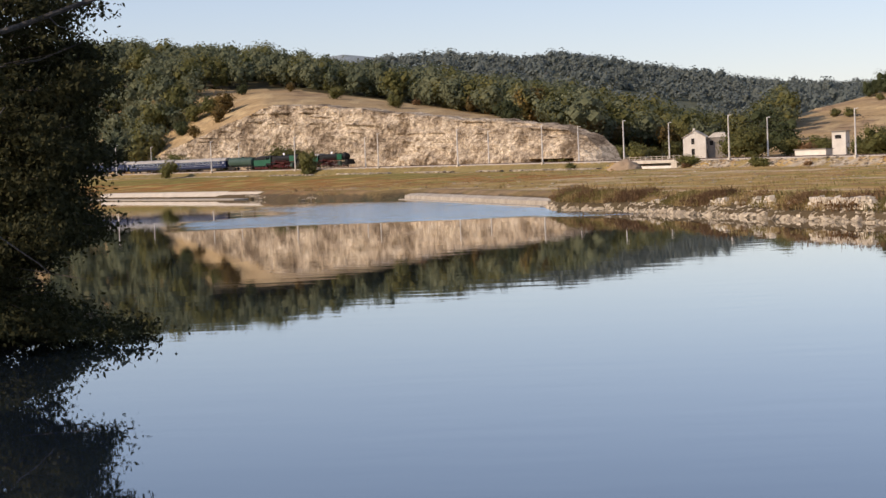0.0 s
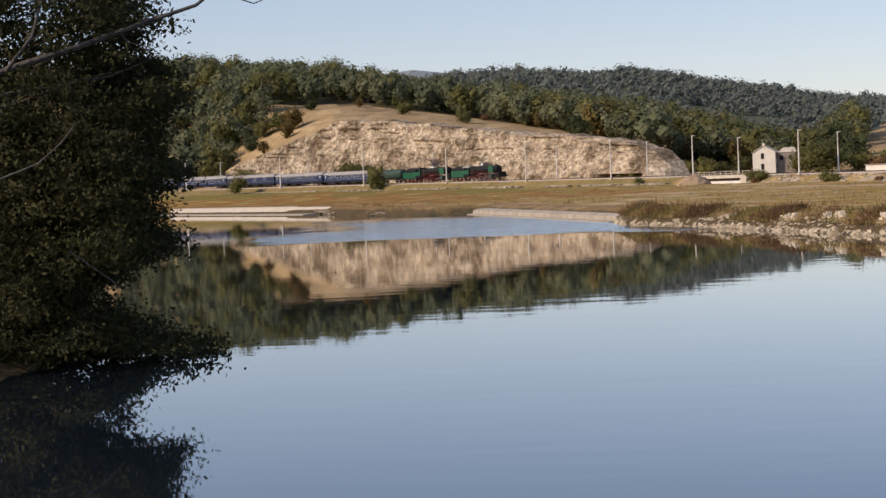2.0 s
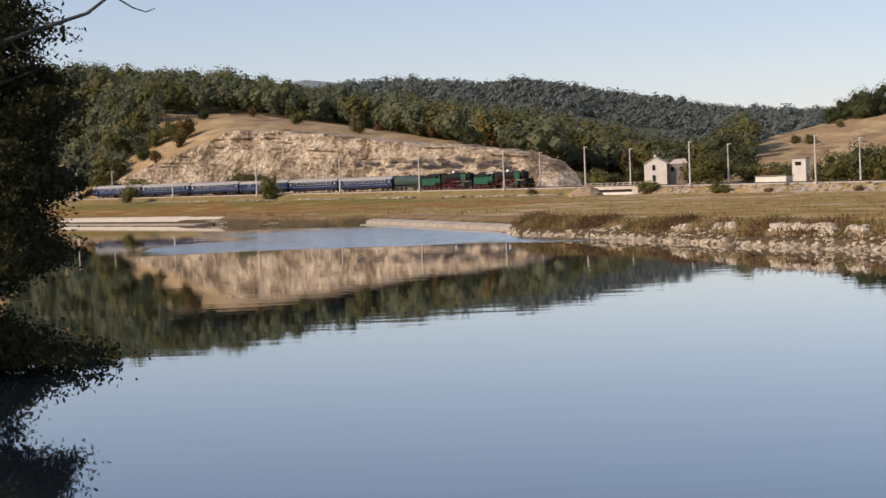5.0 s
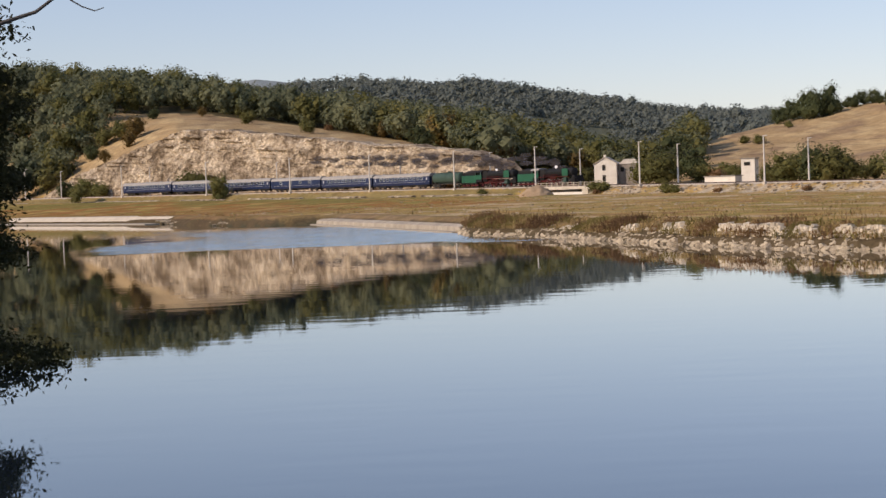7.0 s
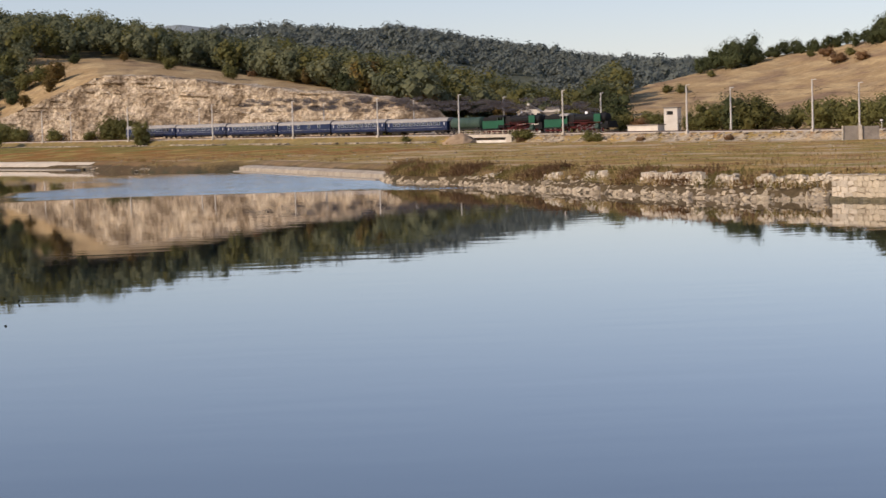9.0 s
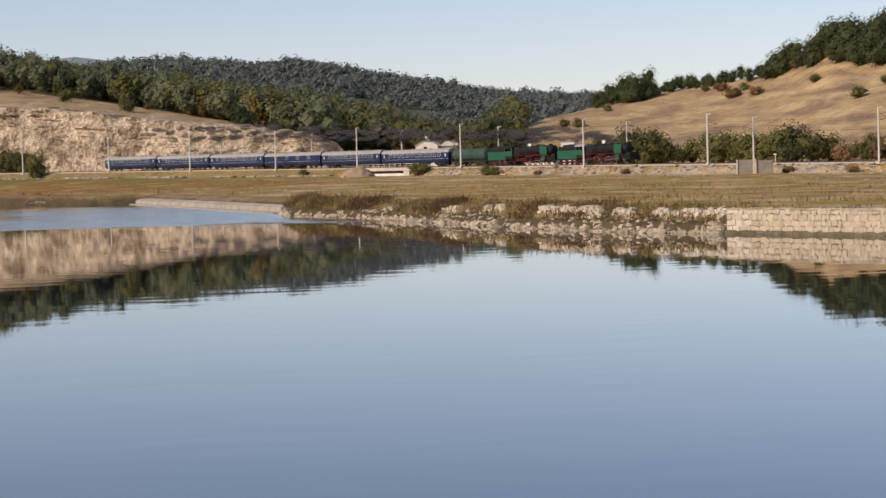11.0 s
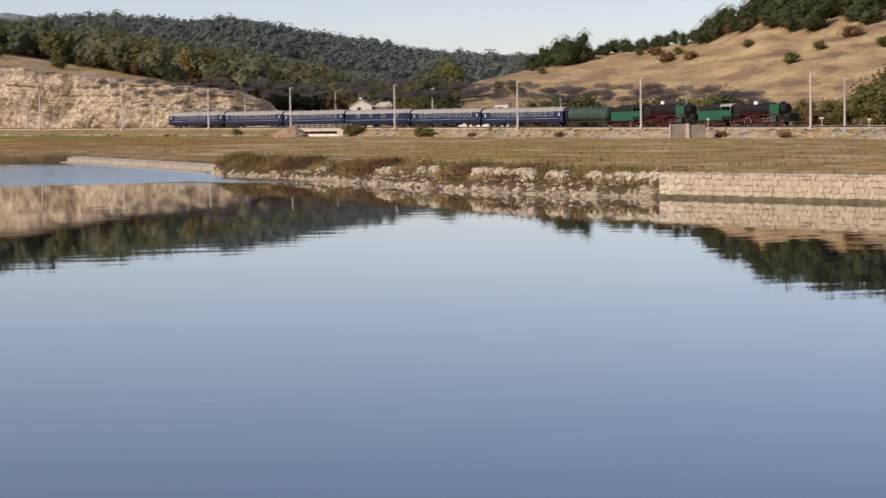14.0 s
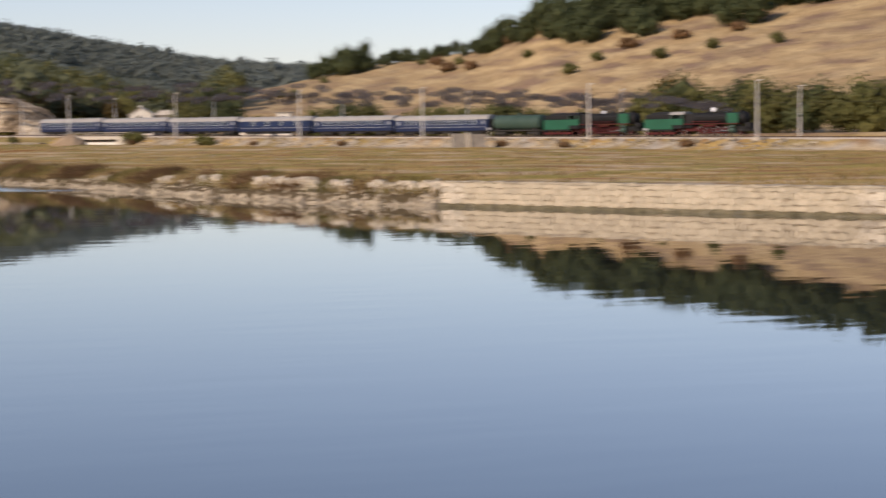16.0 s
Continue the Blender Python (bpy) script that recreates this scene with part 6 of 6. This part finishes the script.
# by the bridge and along the embankment
for s, u, h, pr in ((116, 6.5, 2.8, shrub), (118.5, 6.0, 2.4, shrub), (143, 7.5, 2.6, shrub), (146, 7.8, 2.2, shrub), (118, 7.5, 1.6, shrub_b), (71, 7.0, 2.0, shrub), (160, 7.0, 1.4, shrub_b), (188, 7.5, 1.5, shrub_b), (232, 7.0, 1.8, shrub_b), (248, 7.5, 1.6, shrub_b), (275, 6.5, 1.8, shrub_b), (41, -14, 2.2, shrub), (36, -13.5, 1.8, shrub)):
    p = on_track(s, u)
    spots.append((pr, p.x, p.y, h, 1.4))
# the ridge's row of trees
rr = random.Random(12)
az = 12.3
while az < 31.5:
    big = 0.75 if az < 12.7 else 1.15 if az < 13.9 else 0.62 if az < 17.2 else 1.05 if az < 18.6 else 1.3
    d = float(np.interp(az, NEAR_A, NEAR_D)) + rr.uniform(-14, 2)
    q = polar(az, d)
    spots.append((rr.choice((green, green_b, green_b)), q.x, q.y, rr.uniform(7.5, 10.5) * big, rr.uniform(0.8, 1.05)))
    if az > 18.8 and rr.random() < 0.7:
        q = polar(az + 0.2, d - rr.uniform(4, 30))
        spots.append((rr.choice((green, green_b)), q.x, q.y, rr.uniform(8.0, 12.0), 1.15))
    az += rr.uniform(0.14, 0.30)
for pr, x, y, h, w in spots:
    planted(pr, x, y, h, w, 0.09 * h)
for pr in PROTOS:  # the models stand among the trees on the ridge's far side
    i = PROTOS.index(pr)
    q = polar(20 + i * 0.8, 830)
    pr.matrix_basis = Matrix.Translation((q.x, q.y, ground_at(q.x, q.y)))


# ---- woods ----
def woods():
    rng = np.random.RandomState(4)
    # the near hill
    n = 9000
    az = rng.uniform(-15.5, 10.0, n)
    d = rng.uniform(560, 905, n)
    x, y = np.sin(np.radians(az)) * d, np.cos(np.radians(az)) * d
    s, u = track_coords(x, y)
    edge = np.interp(az, [-16, -8.3, -7.2, -6.0, -4.5, -1, 2, 4.2, 5.0, 6.5, 8, 10], [18, 20, 60, 100, 112, 105, 80, 66, 112, 118, 122, 128])
    nd = np.interp(az, NEAR_A, NEAR_D)
    ok = (-u > edge + 8 * waves(x, y, 51, 40)) & (d < nd + 25) & (rng.uniform(size=n) < 0.37)
    ok &= ~((az > 6.9) & (az < 8.4) & (d < 590))
    x, y, az = x[ok], y[ok], az[ok]
    z = ground_z(x, y)
    h = rng.uniform(7.5, 15.5, len(x)) * np.interp(az, [-10, 2, 6, 9], [1.0, 1.0, 1.15, 1.0])
    tone = rng.uniform(size=len(x)) + 0.35 * waves(x, y, 53, 60) + np.interp(az, [-10, 0, 4, 8], [-0.2, 0.0, 0.18, 0.24])
    for lo, hi, mat, nm in ((-9, 0.62, "leaf_forest", "dense dark green broadleaf wood on the hill"), (0.62, 1.0, "leaf_olive", "olive green trees at the edge of the wood"), (1.0, 9, "leaf_orange", "rust coloured autumn trees in the wood")):
        k = (tone >= lo) & (tone < hi)
        b = np.stack([x[k], y[k], z[k] - 0.3], 1)
        hh = h[k] * (0.75 if mat == "leaf_orange" else 1.0)
        v = crowns(b, hh, hh * rng.uniform(0.36, 0.52, len(hh)), 390, 0.86, rng, 7, 0.05)
        tagged(new("woodland", card_mesh("woodland", v, MAT[mat])), nm, "woodland", kind="stuff")
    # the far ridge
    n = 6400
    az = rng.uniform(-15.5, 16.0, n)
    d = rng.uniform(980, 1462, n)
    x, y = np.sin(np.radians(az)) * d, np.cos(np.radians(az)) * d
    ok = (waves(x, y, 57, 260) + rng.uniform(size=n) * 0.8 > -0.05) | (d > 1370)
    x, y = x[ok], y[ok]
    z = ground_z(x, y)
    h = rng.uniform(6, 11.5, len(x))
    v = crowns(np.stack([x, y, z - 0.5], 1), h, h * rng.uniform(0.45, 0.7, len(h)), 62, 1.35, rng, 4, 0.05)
    tagged(new("woodland", card_mesh("woodland", v, MAT["leaf_far_haze"])), "far forested ridge, green paled with painted haze", "woodland", kind="stuff")


woods()


# ---- meadow weeds ----
MAT["leaf_weed"] = foliage("yellow_green_weeds", (0.16, 0.135, 0.04), (0.34, 0.27, 0.085), (0.42, 0.30, 0.10), 0.2)


def weeds():
    rng = np.random.RandomState(8)
    n = 80000
    az = rng.uniform(-9, 29, n)
    d = 110 + 400 * rng.uniform(size=n) ** 1.5
    x, y = np.sin(np.radians(az)) * d, np.cos(np.radians(az)) * d
    sd = shore_distance(x, y)
    s, u = track_coords(x, y)
    patch = waves(x, y, 61, 30) + rng.uniform(-0.5, 0.5, n)
    wall = (x > 37.5) & (y < 137)
    ok = (sd > np.where(wall, 2.2, 0.8)) & (u > 6.5) & (patch > 0.16) & ((np.abs(s - 102) > 12) | (u > 9)) & ((x > 14) | (y > 345) | (sd > 5.5)) & ((x > -30) | (sd > 7))
    ok &= ~((s > 150) & (sd > 4) & (rng.uniform(size=n) < 0.68))
    x, y, sd, s = x[ok], y[ok], sd[ok], s[ok]
    z = ground_z(x, y)
    kind = rng.uniform(size=len(x)) + 0.4 * waves(x, y, 63, 18)
    shorew = (sd < 7) & (s < 235)
    for lo, hi, mat, nm, tall in ((-9, 0.74, "grass_dry", "dry straw coloured grass tufts", 0.20), (0.74, 0.92, "leaf_weed", "yellow green weeds in the dry meadow", 0.36), (0.92, 9, "leaf_brown", "rusty dry weeds in the meadow", 0.36)):
        k = (kind >= lo) & (kind < hi)
        if mat == "leaf_brown":
            k |= shorew & (kind > 0.2)
        b = np.stack([x[k], y[k], z[k]], 1)
        m = len(b)
        hh = tall * rng.uniform(0.5, 1.3, m) * np.where(shorew[k], 1.7, 1.0)
        rep = 5
        pos = np.repeat(b, rep, 0) + rng.normal(size=(m * rep, 3)) * np.array([0.5, 0.5, 0.0])
        v = blades(pos, np.repeat(hh, rep) * rng.uniform(0.5, 1.2, m * rep), rng, 0.035)
        tagged(new("meadow_grass", card_mesh("meadow_grass", v, MAT[mat])), nm, "grass", kind="stuff")


weeds()


def shore_weeds():
    """Rusty and straw coloured weeds on the boulder bank."""
    rng = np.random.RandomState(88)
    at, total = along(BOULDER_LINE)
    for mat, n, seed, tall, nm in (("leaf_brown", 2600, 1, 0.58, "rusty brown weeds over the boulders"), ("grass_dry", 1800, 2, 0.36, "straw coloured grass on the bank"), ("leaf_weed", 1500, 3, 0.42, "yellow green weeds on the bank")):
        b = []
        for i in range(n):
            d = total * rng.uniform()
            p, way = at(d)
            dense = math.sin(d * 0.55 + seed * 2.1) + math.sin(d * 0.23 + seed) + rng.normal() * 0.5
            if dense < (0.95 if seed == 1 else 0.5):
                continue
            nr = Vector((-way.y, way.x, 0))
            q = p + nr * rng.uniform(0.7, 4.2)
            b.append((q.x, q.y))
        b = np.array(b)
        z = ground_z(b[:, 0], b[:, 1])
        m, rep = len(b), 9
        hh = tall * rng.uniform(0.5, 1.35, m)
        pos = np.repeat(np.column_stack([b, z]), rep, 0) + rng.normal(size=(m * rep, 3)) * np.array([0.4, 0.4, 0.0])
        H = np.repeat(hh, rep)
        v = np.vstack([blades(pos, H * rng.uniform(0.6, 1.5, m * rep), rng, 0.03), cards(pos + np.stack([H * 0, H * 0, H * 0.6], 1), rng.normal(size=(m * rep, 3)), H * 0.4, rng, 0.7)])
        tagged(new("bank_weeds", card_mesh("bank_weeds", v, MAT[mat])), nm, "weeds", kind="stuff")


shore_weeds()


# ---- the willow on the bank ----
def willow():
    rng = np.random.RandomState(15)
    rnd = random.Random(15)
    o = empty("bankside_tree", Matrix.Translation((-18.5, 72.0, 0.6)))
    inv = Vector((-18.5, 72.0, 0.6))

    def loc(pts):
        return [Vector(p) - inv for p in pts]
    bm = bmesh.new()
    limb(bm, loc([(-18.5, 72, -0.2), (-18.2, 71.6, 2.5), (-18.6, 71.0, 5.5), (-18.3, 70.2, 8.5), (-18.8, 69.8, 12), (-18.5, 69.5, 15)]), 0.42, 0.12, 10)
    limb(bm, loc([(-18.4, 71.8, 1.5), (-16.6, 70.8, 3.6), (-15.0, 70.5, 6.0), (-14.3, 70.0, 9.0)]), 0.22, 0.05, 8)
    part("trunk", bm, MAT["bark"], o, shade=True)
    main = [([(-18.6, 66.0, 7.2), (-17.6, 62.5, 8.6), (-16.76, 61.77, 9.13), (-15.73, 62.04, 9.63), (-13.13, 62.64, 10.42), (-11.36, 62.98, 11.03), (-9.75, 63.25, 11.53), (-8.83, 63.39, 12.22)], 0.16, 0.04),
            ([(-10.6, 63.1, 12.9), (-9.88, 63.23, 12.5), (-8.76, 63.4, 11.95), (-8.32, 63.46, 11.67), (-7.93, 63.51, 11.53), (-7.64, 63.54, 11.63)], 0.035, 0.015),
            ([(-18.4, 66.0, 7.6), (-16.96, 63.78, 8.87), (-16.26, 63.97, 8.99), (-14.31, 64.43, 9.25), (-12.88, 64.73, 9.48), (-11.55, 64.98, 10.0)], 0.09, 0.02),
            ([(-16.6, 60.2, 5.8), (-15.39, 60.06, 6.23), (-14.38, 60.31, 6.62), (-13.69, 60.47, 7.21), (-13.2, 60.58, 7.83)], 0.045, 0.015),
            ([(-15.6, 61.8, 9.6), (-15.16, 61.15, 9.9), (-14.61, 61.28, 10.6), (-14.41, 61.33, 11.29), (-14.21, 61.38, 12.2)], 0.07, 0.03),
            ([(-12.2, 62.8, 10.75), (-11.9, 62.9, 10.4), (-11.3, 63.0, 10.25), (-10.9, 63.0, 10.0)], 0.03, 0.012),
            ([(-13.6, 60.6, 3.9), (-13.0, 60.8, 3.4), (-12.5, 61.0, 3.0), (-12.2, 61.1, 2.7)], 0.03, 0.012)]
    for pts, r0, r1 in main:
        bm = bmesh.new()
        limb(bm, loc(pts), r0, r1, 8)
        part("bare_branch", bm, MAT["bark_shaded"], o, "bare grey branch, darkened for shade", shade=True)
    bm = bmesh.new()
    for i in range(60):
        z0 = rnd.uniform(1, 12)
        p0 = Vector((rnd.uniform(-18.5, -15), rnd.uniform(63, 70), z0))
        p2 = Vector((rnd.uniform(-14, -11.2), rnd.uniform(62, 70), z0 + rnd.uniform(-0.5, 1.6)))
        limb(bm, loc([p0, p0.lerp(p2, 0.5) + Vector((0, 0, rnd.uniform(-0.3, 0.3))), p2]), 0.04, 0.01, 5)
    part("twig_mass", bm, MAT["bark"], o)
    # leaves: heaps of small sprays inside the crown's outline
    Z = [0.1, 0.5, 1.2, 2.2, 2.9, 3.4, 4.4, 5.2, 7.0, 9.0, 10.5, 12.0, 14.0, 16.0]
    R = [-9.6, -11.4, -13.2, -14.6, -13.6, -12.0, -11.7, -12.0, -11.5, -11.2, -11.1, -12.0, -13.5, -16.0]
    m = 4600
    cz = rng.uniform(0.2, 15.5, m)
    cx = np.interp(cz, Z, R) - 0.45 + np.where(cz > 5, 0.45, 0.15) * np.sin(cz * 2.3) + 0.25 * np.sin(cz * 5.1 + 1) - (rng.uniform(size=m) ** 1.5) * 9.5
    cy = 66.5 + rng.normal(size=m) * 2.6 + np.clip(1.0 - cz, 0, 2) * 2.0
    k = (waves(cx * 3, cz * 3 + cy, 71, 9) > np.where(cz > 8.6, -0.02, -0.42)) | (cz < 6)
    cx, cy, cz = cx[k], cy[k], cz[k]
    m = len(cx)
    per = 52
    t = np.repeat(np.arange(m), per)
    g = rng.normal(size=(m * per, 3)) * np.array([0.36, 0.45, 0.16]) * rng.choice([0.6, 0.9, 1.5], (m * per, 1))
    pos = np.stack([cx[t], cy[t], cz[t]], 1) + g
    pos[:, 2] = np.maximum(pos[:, 2], 0.06 + rng.uniform(size=len(pos)) * 0.2)
    nrm = rng.normal(size=(m * per, 3)) + np.array([0, 0, 0.4])
    v = cards(pos, nrm, np.full(m * per, 0.19), rng, 0.5) - np.array(inv)
    ob = new("crown", card_mesh("crown", v, MAT["leaf_dark"]))
    ob.parent = o
    tagged(o, "large dark leafy tree with bare branches over the water", "tree")


# grey bark of the bare branches, with their shade darkened into the colour
MAT["bark_shaded"] = mottled("shaded_grey_bark", (0.045, 0.04, 0.035), (0.15, 0.135, 0.12), 4.0, 0.9, 0.5)
willow()

motions()
